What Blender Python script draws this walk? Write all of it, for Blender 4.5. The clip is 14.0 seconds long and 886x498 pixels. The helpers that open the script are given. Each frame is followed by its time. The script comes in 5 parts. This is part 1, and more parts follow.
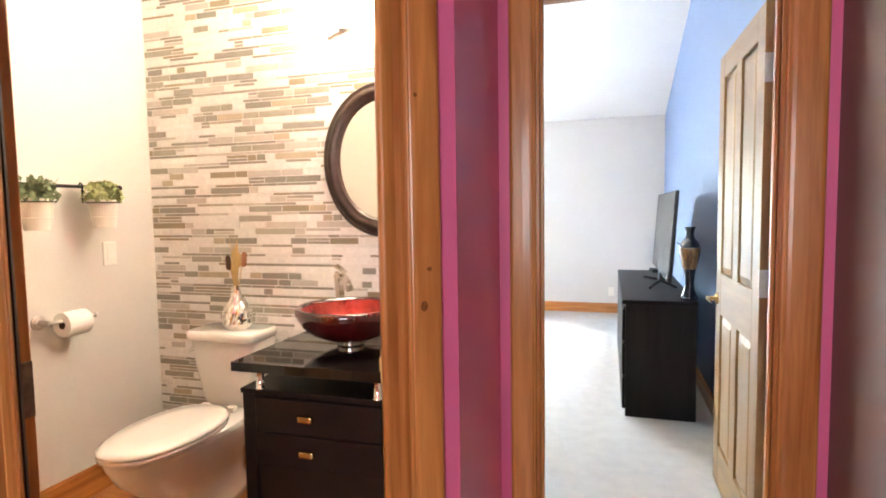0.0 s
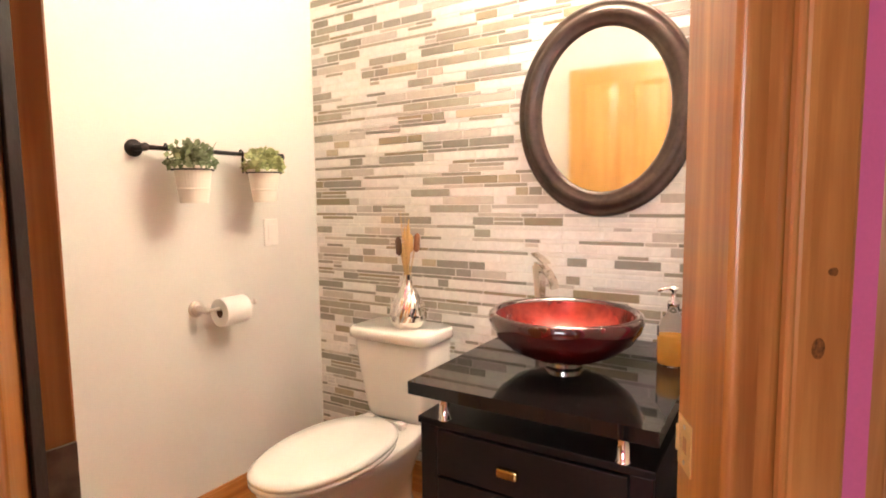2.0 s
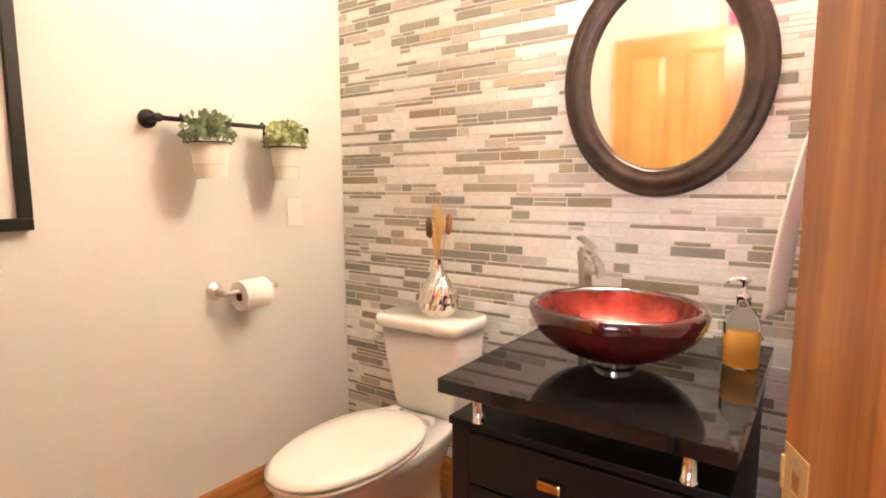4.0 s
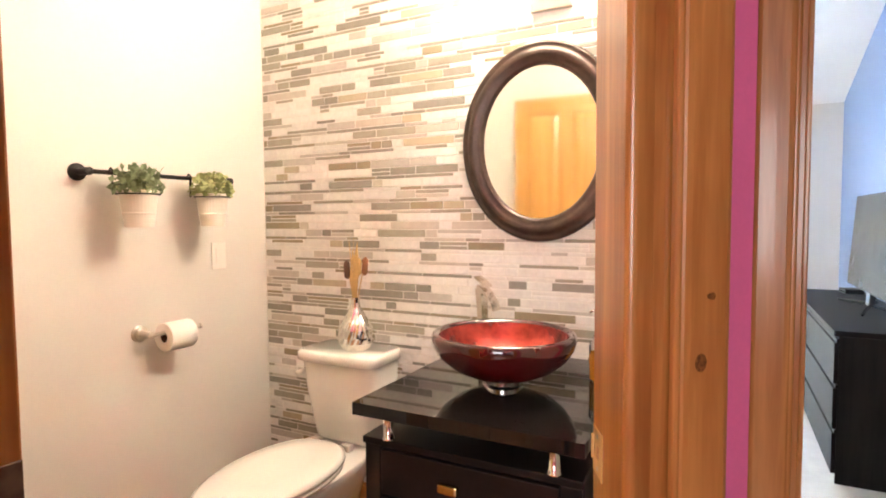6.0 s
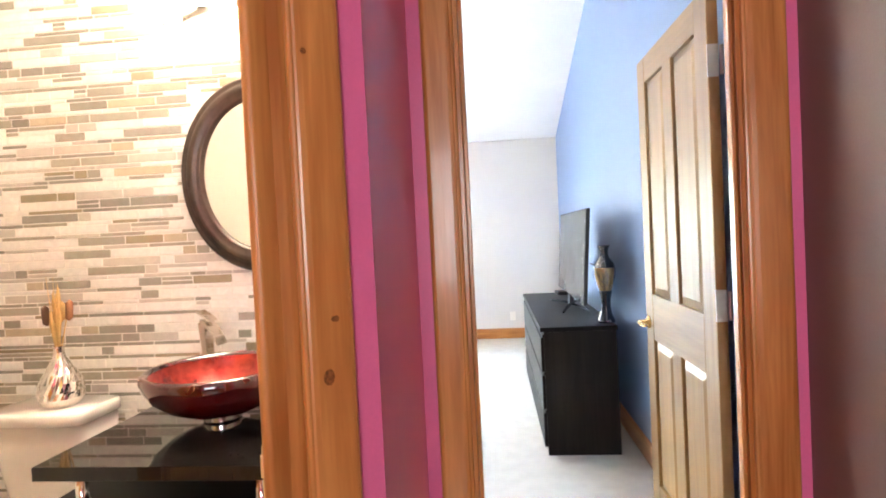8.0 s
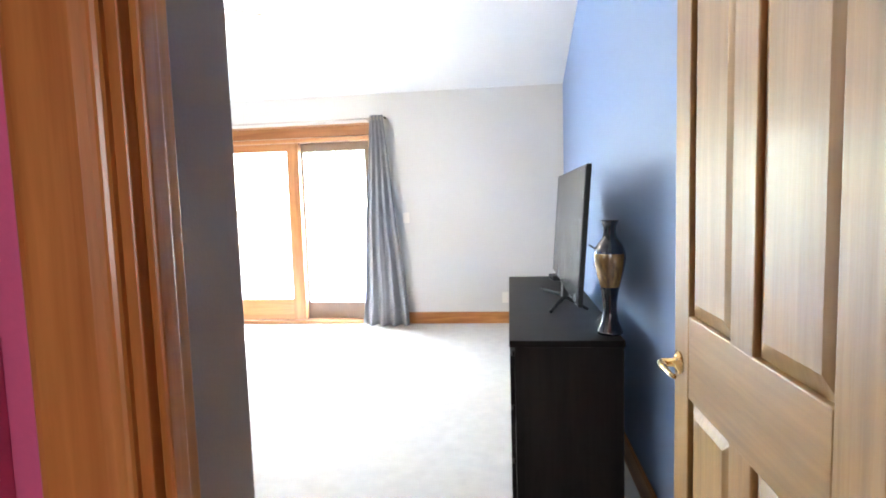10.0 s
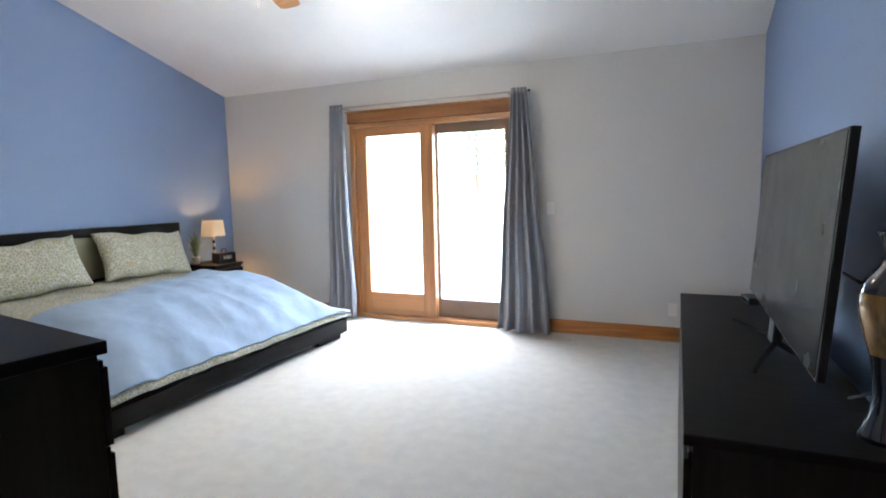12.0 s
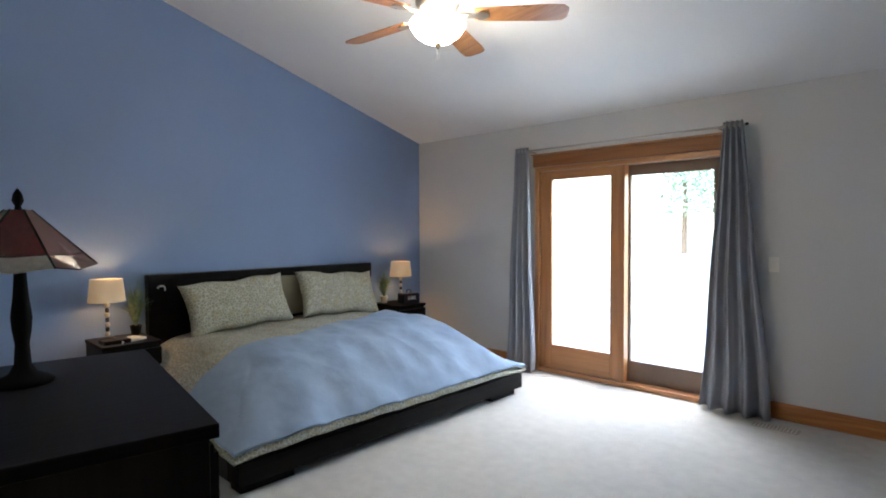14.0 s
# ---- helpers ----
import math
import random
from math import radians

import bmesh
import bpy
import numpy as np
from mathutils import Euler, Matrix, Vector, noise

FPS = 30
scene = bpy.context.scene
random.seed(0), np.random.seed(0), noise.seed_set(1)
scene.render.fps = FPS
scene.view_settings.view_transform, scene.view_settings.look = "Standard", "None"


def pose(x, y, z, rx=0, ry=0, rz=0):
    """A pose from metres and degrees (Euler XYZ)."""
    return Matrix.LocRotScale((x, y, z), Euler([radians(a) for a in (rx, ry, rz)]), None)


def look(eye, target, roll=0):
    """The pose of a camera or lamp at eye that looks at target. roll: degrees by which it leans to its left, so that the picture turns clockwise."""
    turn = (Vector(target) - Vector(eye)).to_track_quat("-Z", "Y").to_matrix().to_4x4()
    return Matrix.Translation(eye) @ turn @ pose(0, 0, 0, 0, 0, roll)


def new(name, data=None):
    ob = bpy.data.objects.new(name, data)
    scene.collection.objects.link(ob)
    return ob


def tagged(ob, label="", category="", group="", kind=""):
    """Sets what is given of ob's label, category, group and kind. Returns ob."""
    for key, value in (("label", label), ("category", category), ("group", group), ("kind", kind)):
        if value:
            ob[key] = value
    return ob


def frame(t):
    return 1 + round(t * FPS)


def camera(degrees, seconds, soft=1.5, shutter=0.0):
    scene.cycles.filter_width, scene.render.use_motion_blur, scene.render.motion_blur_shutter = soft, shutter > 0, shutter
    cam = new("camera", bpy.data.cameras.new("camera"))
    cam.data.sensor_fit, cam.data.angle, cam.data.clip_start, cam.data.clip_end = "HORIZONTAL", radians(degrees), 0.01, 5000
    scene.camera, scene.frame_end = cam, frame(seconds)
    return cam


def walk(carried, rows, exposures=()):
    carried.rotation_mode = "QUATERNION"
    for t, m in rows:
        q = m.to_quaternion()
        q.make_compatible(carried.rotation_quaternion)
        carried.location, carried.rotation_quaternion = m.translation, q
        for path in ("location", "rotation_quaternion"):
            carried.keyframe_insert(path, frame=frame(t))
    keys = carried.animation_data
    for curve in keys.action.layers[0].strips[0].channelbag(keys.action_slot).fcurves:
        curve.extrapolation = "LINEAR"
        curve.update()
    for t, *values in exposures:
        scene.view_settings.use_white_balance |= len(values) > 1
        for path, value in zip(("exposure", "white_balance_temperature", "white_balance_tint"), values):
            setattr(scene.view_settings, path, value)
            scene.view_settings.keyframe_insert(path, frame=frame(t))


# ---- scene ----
cam = camera(78.3, 14.0, soft=1.9)
PATH = [
    (0, (0.931, 0.583, 1.378), (0.35, 2.492, 1.239), -0.9),
    (0.5, (0.777, 0.669, 1.363), (0.071, 2.536, 1.233), -0.1),
    (1, (0.663, 0.774, 1.352), (-0.163, 2.591, 1.218), -0.0),
    (1.5, (0.562, 0.939, 1.338), (-0.415, 2.677, 1.181), -0.6),
    (2, (0.46, 1.065, 1.327), (-0.597, 2.753, 1.146), -0.7),
    (2.5, (0.391, 1.172, 1.306), (-0.729, 2.816, 1.095), -0.9),
    (2.7, (0.354, 1.186, 1.312), (-0.777, 2.818, 1.077), -1.0),
    (4.8, (0.374, 1.198, 1.302), (-0.764, 2.826, 1.074), 0.2),
    (5, (0.396, 1.168, 1.308), (-0.727, 2.81, 1.102), 0.2),
    (5.5, (0.464, 1.096, 1.328), (-0.6, 2.783, 1.168), -0.0),
    (6, (0.526, 1.021, 1.343), (-0.392, 2.795, 1.237), -0.4),
    (6.5, (0.586, 0.926, 1.362), (-0.124, 2.795, 1.297), -1.2),
    (7, (0.638, 0.863, 1.367), (0.127, 2.797, 1.33), -2.1),
    (7.5, (0.69, 0.855, 1.369), (0.347, 2.825, 1.34), -2.6),
    (8, (0.768, 1.001, 1.36), (0.582, 2.992, 1.312), -2.8),
    (8.2, (0.821, 1.093, 1.36), (0.681, 3.087, 1.301), -3.0),
    (10.3, (1.045, 2.276, 1.347), (0.75, 4.244, 1.157), -1.2),
    (10.5, (1.055, 2.371, 1.35), (0.704, 4.33, 1.151), -1.2),
    (11, (1.065, 2.574, 1.349), (0.55, 4.496, 1.139), -1.1),
    (11.5, (1.031, 2.793, 1.351), (0.373, 4.669, 1.133), -1.2),
    (12, (0.998, 2.945, 1.361), (0.208, 4.77, 1.152), -1.3),
    (12.5, (0.981, 3.085, 1.385), (0.026, 4.832, 1.199), -1.2),
    (13, (0.951, 3.182, 1.422), (-0.169, 4.832, 1.271), -0.9),
    (13.5, (0.941, 3.237, 1.445), (-0.317, 4.787, 1.335), -0.6),
    (14, (0.942, 3.286, 1.461), (-0.439, 4.731, 1.392), -0.3),
]
EXPOSURES = [(0.0, 1.2), (6.0, 1.2), (8.2, 1.38), (10.3, 0.85), (11.0, 0.25), (12.0, -0.5), (13.0, -1.03), (14.0, -1.3)]
walk(cam, [(t, look(eye, target, roll)) for t, eye, target, roll in PATH], EXPOSURES)

# ---- world and large lights ----
world = bpy.data.worlds.new("world")
scene.world = world
world.use_nodes = True
wn = world.node_tree.nodes
sky = wn.new("ShaderNodeTexSky")
sky.sky_type, sky.sun_disc = "NISHITA", False
sky.sun_elevation, sky.sun_rotation = radians(38), radians(150)
wn["Background"].inputs["Strength"].default_value = 6.5
world.node_tree.links.new(sky.outputs[0], wn["Background"].inputs["Color"])


def lamp(name, kind, m, power, color, size=0.1, size_y=None):
    data = bpy.data.lights.new(name, kind)
    data.energy, data.color = power, color
    if kind == "AREA":
        data.size = size
        if size_y:
            data.shape, data.size_y = "RECTANGLE", size_y
    elif kind == "SUN":
        data.angle = size
    else:
        data.shadow_soft_size = size
    ob = new(name, data)
    ob.matrix_world = m
    return ob


lamp("sun", "SUN", look((0, 0, 0), (1.0, 0.03, -0.9)), 5.0, (1.0, 0.95, 0.88), radians(12))
# sky light above the patio door's opening and in an assumed, unseen hall window
lamp("patio_sky", "AREA", look((-1.35, 9.7, 3.5), (-1.35, 5.2, 0.6)), 1080, (1.0, 0.985, 0.96), 3.6, 2.4)
lamp("assumed_hall_daylight", "AREA", look((0.85, -1.395, 1.55), (0.85, 0, 1.55)), 24, (0.93, 0.97, 1.0), 0.98, 1.28)


# ---- materials ----
def material(name, base, rough=0.6, metal=0.0, vary=0.12, scale=6.0, fine=60.0, bump=0.08, second=None, stretch=(1, 1, 1), spec=0.5, coat=0.0):
    """A surface with two scales of variation and a fine relief."""
    m = bpy.data.materials.new(name)
    m.use_nodes = True
    n, l = m.node_tree.nodes, m.node_tree.links
    b = n["Principled BSDF"]
    b.inputs["Metallic"].default_value = metal
    b.inputs["Specular IOR Level"].default_value = spec
    b.inputs["Coat Weight"].default_value = coat
    b.inputs["Coat Roughness"].default_value = 0.08
    tc = n.new("ShaderNodeTexCoord")
    mp = n.new("ShaderNodeMapping")
    mp.inputs["Scale"].default_value = stretch
    l.new(tc.outputs["Object"], mp.inputs["Vector"])
    big, small = n.new("ShaderNodeTexNoise"), n.new("ShaderNodeTexNoise")
    for node, sc, det in ((big, scale, 4), (small, fine, 3)):
        node.inputs["Scale"].default_value, node.inputs["Detail"].default_value = sc, det
        l.new(mp.outputs[0], node.inputs["Vector"])
    add = n.new("ShaderNodeMath")
    add.operation = "MULTIPLY_ADD"
    add.inputs[1].default_value = 0.35
    l.new(small.outputs[0], add.inputs[0])
    sc2 = n.new("ShaderNodeMath")
    sc2.operation = "MULTIPLY"
    sc2.inputs[1].default_value = 0.65
    l.new(big.outputs[0], sc2.inputs[0])
    l.new(sc2.outputs[0], add.inputs[2])
    ramp = n.new("ShaderNodeValToRGB")
    lo = second or tuple(c * (1 - vary) for c in base)
    hi = base if second else tuple(min(1, c * (1 + vary)) for c in base)
    ramp.color_ramp.elements[0].position, ramp.color_ramp.elements[1].position = 0.36, 0.64
    ramp.color_ramp.elements[0].color, ramp.color_ramp.elements[1].color = (*lo, 1), (*hi, 1)
    l.new(add.outputs[0], ramp.inputs[0])
    l.new(ramp.outputs[0], b.inputs["Base Color"])
    rr = n.new("ShaderNodeMapRange")
    rr.inputs["To Min"].default_value, rr.inputs["To Max"].default_value = max(0.02, rough - 0.08), min(1, rough + 0.08)
    l.new(big.outputs[0], rr.inputs["Value"])
    l.new(rr.outputs[0], b.inputs["Roughness"])
    if bump:
        bp = n.new("ShaderNodeBump")
        bp.inputs["Strength"].default_value, bp.inputs["Distance"].default_value = bump, 0.01
        l.new(small.outputs[0], bp.inputs["Height"])
        l.new(bp.outputs[0], b.inputs["Normal"])
    return m


def wood(name, dark, light, rough=0.32, axis=2, knots=True, coat=0.25, spec=0.5):
    """Varnished wood whose grain runs along one axis, with a few knots."""
    m = bpy.data.materials.new(name)
    m.use_nodes = True
    n, l = m.node_tree.nodes, m.node_tree.links
    b = n["Principled BSDF"]
    b.inputs["Roughness"].default_value = rough
    b.inputs["Specular IOR Level"].default_value = spec
    b.inputs["Coat Weight"].default_value, b.inputs["Coat Roughness"].default_value = coat, 0.12
    tc, mp, info = n.new("ShaderNodeTexCoord"), n.new("ShaderNodeMapping"), n.new("ShaderNodeObjectInfo")
    s = [1.0, 1.0, 1.0]
    s[axis] = 0.06
    mp.inputs["Scale"].default_value = s
    shift = n.new("ShaderNodeVectorMath")
    shift.operation = "SCALE"
    shift.inputs[0].default_value = (7.3, 3.1, 9.7)
    l.new(info.outputs["Random"], shift.inputs["Scale"])
    plus = n.new("ShaderNodeVectorMath")
    l.new(tc.outputs["Object"], plus.inputs[0])
    l.new(shift.outputs[0], plus.inputs[1])
    l.new(plus.outputs[0], mp.inputs["Vector"])
    g1, g2, g3 = (n.new("ShaderNodeTexNoise") for _ in range(3))
    for g, sc, dist in ((g1, 14, 1.2), (g2, 90, 0.3), (g3, 3.0, 0.5)):
        g.inputs["Scale"].default_value, g.inputs["Distortion"].default_value, g.inputs["Detail"].default_value = sc, dist, 5
        l.new(mp.outputs[0], g.inputs["Vector"])
    mix = n.new("ShaderNodeMath")
    mix.operation = "MULTIPLY_ADD"
    mix.inputs[1].default_value = 0.55
    l.new(g1.outputs[0], mix.inputs[0])
    k = n.new("ShaderNodeMath")
    k.operation = "MULTIPLY_ADD"
    k.inputs[1].default_value = 0.2
    l.new(g2.outputs[0], k.inputs[0])
    k2 = n.new("ShaderNodeMath")
    k2.operation = "MULTIPLY"
    k2.inputs[1].default_value = 0.25
    l.new(g3.outputs[0], k2.inputs[0])
    l.new(k2.outputs[0], k.inputs[2])
    l.new(k.outputs[0], mix.inputs[2])
    ramp = n.new("ShaderNodeValToRGB")
    ramp.color_ramp.elements[0].position, ramp.color_ramp.elements[1].position = 0.40, 0.60
    ramp.color_ramp.elements[0].color, ramp.color_ramp.elements[1].color = (*dark, 1), (*light, 1)
    l.new(mix.outputs[0], ramp.inputs[0])
    out = ramp.outputs[0]
    if knots:
        vor = n.new("ShaderNodeTexVoronoi")
        vor.inputs["Scale"].default_value = 2.6
        mk = n.new("ShaderNodeMapping")
        sk = [1.0, 1.0, 1.0]
        sk[axis] = 0.75
        mk.inputs["Scale"].default_value = sk
        l.new(plus.outputs[0], mk.inputs["Vector"])
        l.new(mk.outputs[0], vor.inputs["Vector"])
        kr = n.new("ShaderNodeMapRange")
        kr.inputs["From Min"].default_value, kr.inputs["From Max"].default_value = 0.006, 0.028
        l.new(vor.outputs["Distance"], kr.inputs["Value"])
        mx = n.new("ShaderNodeMix")
        mx.data_type = "RGBA"
        mx.inputs["A"].default_value = (*(c * 0.3 for c in dark), 1)
        l.new(kr.outputs[0], mx.inputs["Factor"])
        l.new(out, mx.inputs["B"])
        out = mx.outputs["Result"]
    l.new(out, b.inputs["Base Color"])
    bp = n.new("ShaderNodeBump")
    bp.inputs["Strength"].default_value, bp.inputs["Distance"].default_value = 0.06, 0.01
    l.new(g2.outputs[0], bp.inputs["Height"])
    l.new(bp.outputs[0], b.inputs["Normal"])
    return m


def glass(name, color=(1, 1, 1), rough=0.0, ior=1.45, clear=1.0):
    m = bpy.data.materials.new(name)
    m.use_nodes = True
    b = m.node_tree.nodes["Principled BSDF"]
    b.inputs["Base Color"].default_value = (*color, 1)
    b.inputs["Transmission Weight"].default_value, b.inputs["Roughness"].default_value, b.inputs["IOR"].default_value = clear, rough, ior
    return m


def glow(name, color, strength, base=(0.85, 0.82, 0.76)):
    m = bpy.data.materials.new(name)
    m.use_nodes = True
    b = m.node_tree.nodes["Principled BSDF"]
    b.inputs["Base Color"].default_value = (*base, 1)
    b.inputs["Emission Color"].default_value = (*color, 1)
    b.inputs["Emission Strength"].default_value = strength
    return m


def palette(name, colors, source, rough=0.25):
    """Mosaic pieces: a colour for each piece, with cloudy marbling and a slight gloss."""
    m = bpy.data.materials.new(name)
    m.use_nodes = True
    n, l = m.node_tree.nodes, m.node_tree.links
    b = n["Principled BSDF"]
    if source == "object":
        rnd = n.new("ShaderNodeObjectInfo").outputs["Random"]
    else:
        rnd = n.new("ShaderNodeNewGeometry").outputs["Random Per Island"]
    ramp = n.new("ShaderNodeValToRGB")
    ramp.color_ramp.interpolation = "CONSTANT"
    e = ramp.color_ramp.elements
    while len(e) < len(colors):
        e.new(0.5)
    for i, c in enumerate(colors):
        e[i].position, e[i].color = i / len(colors), (*c, 1)
    l.new(rnd, ramp.inputs[0])
    tc, nz = n.new("ShaderNodeTexCoord"), n.new("ShaderNodeTexNoise")
    nz.inputs["Scale"].default_value, nz.inputs["Detail"].default_value, nz.inputs["Distortion"].default_value = 22, 6, 1.5
    l.new(tc.outputs["Object"], nz.inputs["Vector"])
    mr = n.new("ShaderNodeMapRange")
    mr.inputs["To Min"].default_value, mr.inputs["To Max"].default_value = 0.78, 1.18
    l.new(nz.outputs[0], mr.inputs["Value"])
    mul = n.new("ShaderNodeVectorMath")
    mul.operation = "SCALE"
    l.new(ramp.outputs[0], mul.inputs[0])
    l.new(mr.outputs[0], mul.inputs["Scale"])
    l.new(mul.outputs[0], b.inputs["Base Color"])
    b.inputs["Roughness"].default_value = rough
    return m


TAUPE = material("taupe_wall_paint", (0.19, 0.125, 0.11), 0.5, vary=0.05, scale=1.5, fine=140, bump=0.05)
PINK = material("pink_wall_paint", (0.70, 0.15, 0.31), 0.45, vary=0.05, scale=1.5, fine=140, bump=0.05)
CREAM = material("cream_wall_paint", (0.70, 0.675, 0.62), 0.6, vary=0.03, scale=1.2, fine=150, bump=0.06)
# assumed taupe, darker also to carry the entry wall's shade in its colour
SHADED_TAUPE = material("shaded_taupe_wall", (0.30, 0.26, 0.245), 0.6, vary=0.04, scale=1.2, fine=150, bump=0.06)
GREY = material("grey_wall_paint", (0.65, 0.635, 0.61), 0.65, vary=0.03, scale=1.2, fine=150, bump=0.06)
BLUE = material("blue_wall_paint", (0.205, 0.295, 0.485), 0.55, vary=0.04, scale=1.2, fine=150, bump=0.06)
WHITE = material("white_ceiling_paint", (0.84, 0.84, 0.82), 0.8, vary=0.02, scale=2, fine=120, bump=0.12)
CARPET = material("cream_carpet", (0.67, 0.645, 0.59), 0.95, vary=0.06, scale=11, fine=210, bump=1.0, spec=0.1)
PINE = wood("varnished_pine", (0.33, 0.110, 0.022), (0.58, 0.255, 0.068))
PINE_X = wood("varnished_pine_level", (0.33, 0.110, 0.022), (0.58, 0.255, 0.068), axis=0)
PINE_Y = wood("varnished_pine_deep", (0.33, 0.110, 0.022), (0.58, 0.255, 0.068), axis=1)
PALE_PINE = wood("pale_door_pine", (0.225, 0.120, 0.032), (0.325, 0.178, 0.054), rough=0.42, knots=False, coat=0.05)
DOOR_PINE = wood("honey_pine", (0.43, 0.21, 0.048), (0.57, 0.305, 0.088), knots=False)
DOOR_PINE_X = wood("honey_pine_level", (0.43, 0.21, 0.048), (0.57, 0.305, 0.088), axis=0, knots=False)
OAK_FLOOR = wood("oak_floor", (0.32, 0.12, 0.04), (0.50, 0.22, 0.08), axis=0, knots=False)
HEADER_FIR = wood("dark_fir_board", (0.21, 0.085, 0.030), (0.30, 0.13, 0.05), rough=0.5, axis=0, knots=False, coat=0.0, spec=0.25)
FIR = wood("fir_frame", (0.33, 0.135, 0.045), (0.47, 0.22, 0.085), knots=False)
FIR_X = wood("fir_frame_level", (0.33, 0.135, 0.045), (0.47, 0.22, 0.085), axis=0, knots=False, coat=0.1)
SCREEN_FRAME = material("brown_screen_frame", (0.16, 0.105, 0.07), 0.4, bump=0.02)
BLACKWOOD = wood("black_brown_wood", (0.006, 0.005, 0.0045), (0.013, 0.010, 0.009), rough=0.42, knots=False, coat=0.0, spec=0.10)
BLACKWOOD_Y = wood("black_brown_wood_deep", (0.005, 0.004, 0.004), (0.010, 0.008, 0.0075), rough=0.42, axis=1, knots=False, coat=0.0, spec=0.06)
GRANITE = material("polished_black_granite", (0.010, 0.009, 0.009), -0.04, vary=0.5, scale=120, fine=400, bump=0.0, coat=0.1)
LACQUER = material("black_lacquer", (0.010, 0.007, 0.007), 0.4, vary=0.2, bump=0.01, spec=0.25)
PORCELAIN = material("white_porcelain", (0.82, 0.79, 0.73), 0.1, vary=0.015, scale=3, bump=0.0, coat=0.5)
CHROME = material("chrome", (0.85, 0.84, 0.82), 0.08, metal=1, vary=0.04, bump=0.0)
NICKEL = material("brushed_nickel", (0.62, 0.57, 0.51), 0.30, metal=1, vary=0.06, bump=0.02)
TAP_METAL = material("polished_nickel", (0.74, 0.68, 0.60), 0.16, metal=1, vary=0.08, bump=0.0)
BRASS = material("worn_brass", (0.66, 0.46, 0.20), 0.25, metal=1, vary=0.12, bump=0.02)
STRIKE = material("worn_brass_plate", (0.70, 0.47, 0.20), 0.5, metal=0.5, vary=0.12, bump=0.02)
STEEL = material("satin_steel_hinge", (0.52, 0.48, 0.44), 0.42, metal=1, vary=0.08, bump=0.02)
DARK_STEEL = material("tarnished_steel", (0.16, 0.115, 0.08), 0.5, metal=0.4, vary=0.3, scale=30, bump=0.03)
MERCURY = material("mercury_glass", (0.80, 0.76, 0.70), 0.08, metal=1, vary=0.15, scale=30, bump=0.0)
RED_GLASS = material("dark_red_glass", (0.085, 0.004, 0.005), 0.08, vary=0.75, scale=10, fine=70, bump=0.02, second=(0.025, 0.002, 0.002), coat=1.0)
RED_FOIL = material("red_copper_foil", (0.50, 0.055, 0.035), 0.28, metal=0.8, vary=0.75, scale=9, fine=40, bump=0.04, second=(0.17, 0.006, 0.008), coat=0.8)
MIRROR = material("mirror_silver", (0.92, 0.90, 0.86), 0.02, metal=1, vary=0.005, bump=0.0)
BRONZE = material("dark_bronze_frame", (0.06, 0.038, 0.028), 0.34, metal=0.35, vary=0.3, scale=12, bump=0.03)
IRON = material("black_iron", (0.018, 0.015, 0.013), 0.4, metal=0.5, vary=0.2, bump=0.03)
ENAMEL = material("cream_enamel", (0.78, 0.73, 0.64), 0.3, vary=0.03, bump=0.01)
PAPER = material("tissue_paper", (0.85, 0.82, 0.77), 0.9, vary=0.03, fine=180, bump=0.15)
PLATE = material("white_plastic", (0.80, 0.77, 0.71), 0.35, vary=0.02, bump=0.0)
LEAF_A = material("grey_green_leaf", (0.195, 0.25, 0.135), 0.55, vary=0.4, scale=40, bump=0.0)
LEAF_B = material("light_green_leaf", (0.35, 0.40, 0.17), 0.55, vary=0.4, scale=40, bump=0.0)
STRAW = material("dry_straw", (0.62, 0.42, 0.16), 0.7, vary=0.2, bump=0.02)
CATTAIL = material("brown_cattail", (0.11, 0.055, 0.03), 0.9, vary=0.2, fine=200, bump=0.2)
RED_CATTAIL = material("red_brown_cattail", (0.34, 0.15, 0.07), 0.9, vary=0.2, fine=200, bump=0.2)
TOWEL = material("white_towel", (0.86, 0.84, 0.80), 0.95, vary=0.05, fine=240, bump=0.5)
STRIPE = material("grey_towel_stripe", (0.35, 0.32, 0.30), 0.95, vary=0.05, fine=240, bump=0.5)
SOAP = glass("amber_soap", (0.95, 0.50, 0.10), 0.25, 1.08, 0.45)
CLEAR = glass("clear_glass", (1, 1, 1), 0.0, 1.12)
PANE = glass("window_pane", (1, 1, 1), 0.0, 1.02)
CURTAIN = material("grey_curtain_cloth", (0.29, 0.30, 0.33), 0.85, vary=0.08, scale=8, fine=220, bump=0.25, stretch=(1, 1, 0.2))
DUVET = material("pale_blue_duvet", (0.25, 0.33, 0.44), 0.8, vary=0.06, scale=5, fine=13, bump=0.35, spec=0.2)
TV_SCREEN = material("dark_screen", (0.012, 0.012, 0.014), 0.25, vary=0.05, bump=0.0, spec=0.12)
TV_PLASTIC = material("black_plastic", (0.010, 0.010, 0.011), 0.5, vary=0.1, bump=0.01, spec=0.25)
TV_STAND = material("matt_black_plastic", (0.008, 0.008, 0.009), 0.8, vary=0.1, bump=0.01, spec=0.08)
VASE_BLUE = material("dark_blue_glaze", (0.010, 0.013, 0.022), 0.10, vary=0.5, scale=10, bump=0.01, coat=0.4)
VASE_GOLD = material("amber_drip_glaze", (0.34, 0.19, 0.05), 0.15, vary=0.5, scale=18, bump=0.02, second=(0.06, 0.035, 0.02), stretch=(1, 1, 0.25), coat=0.8)
SHADE = glow("lit_lampshade", (1.0, 0.62, 0.29), 0.5, (0.50, 0.41, 0.29))
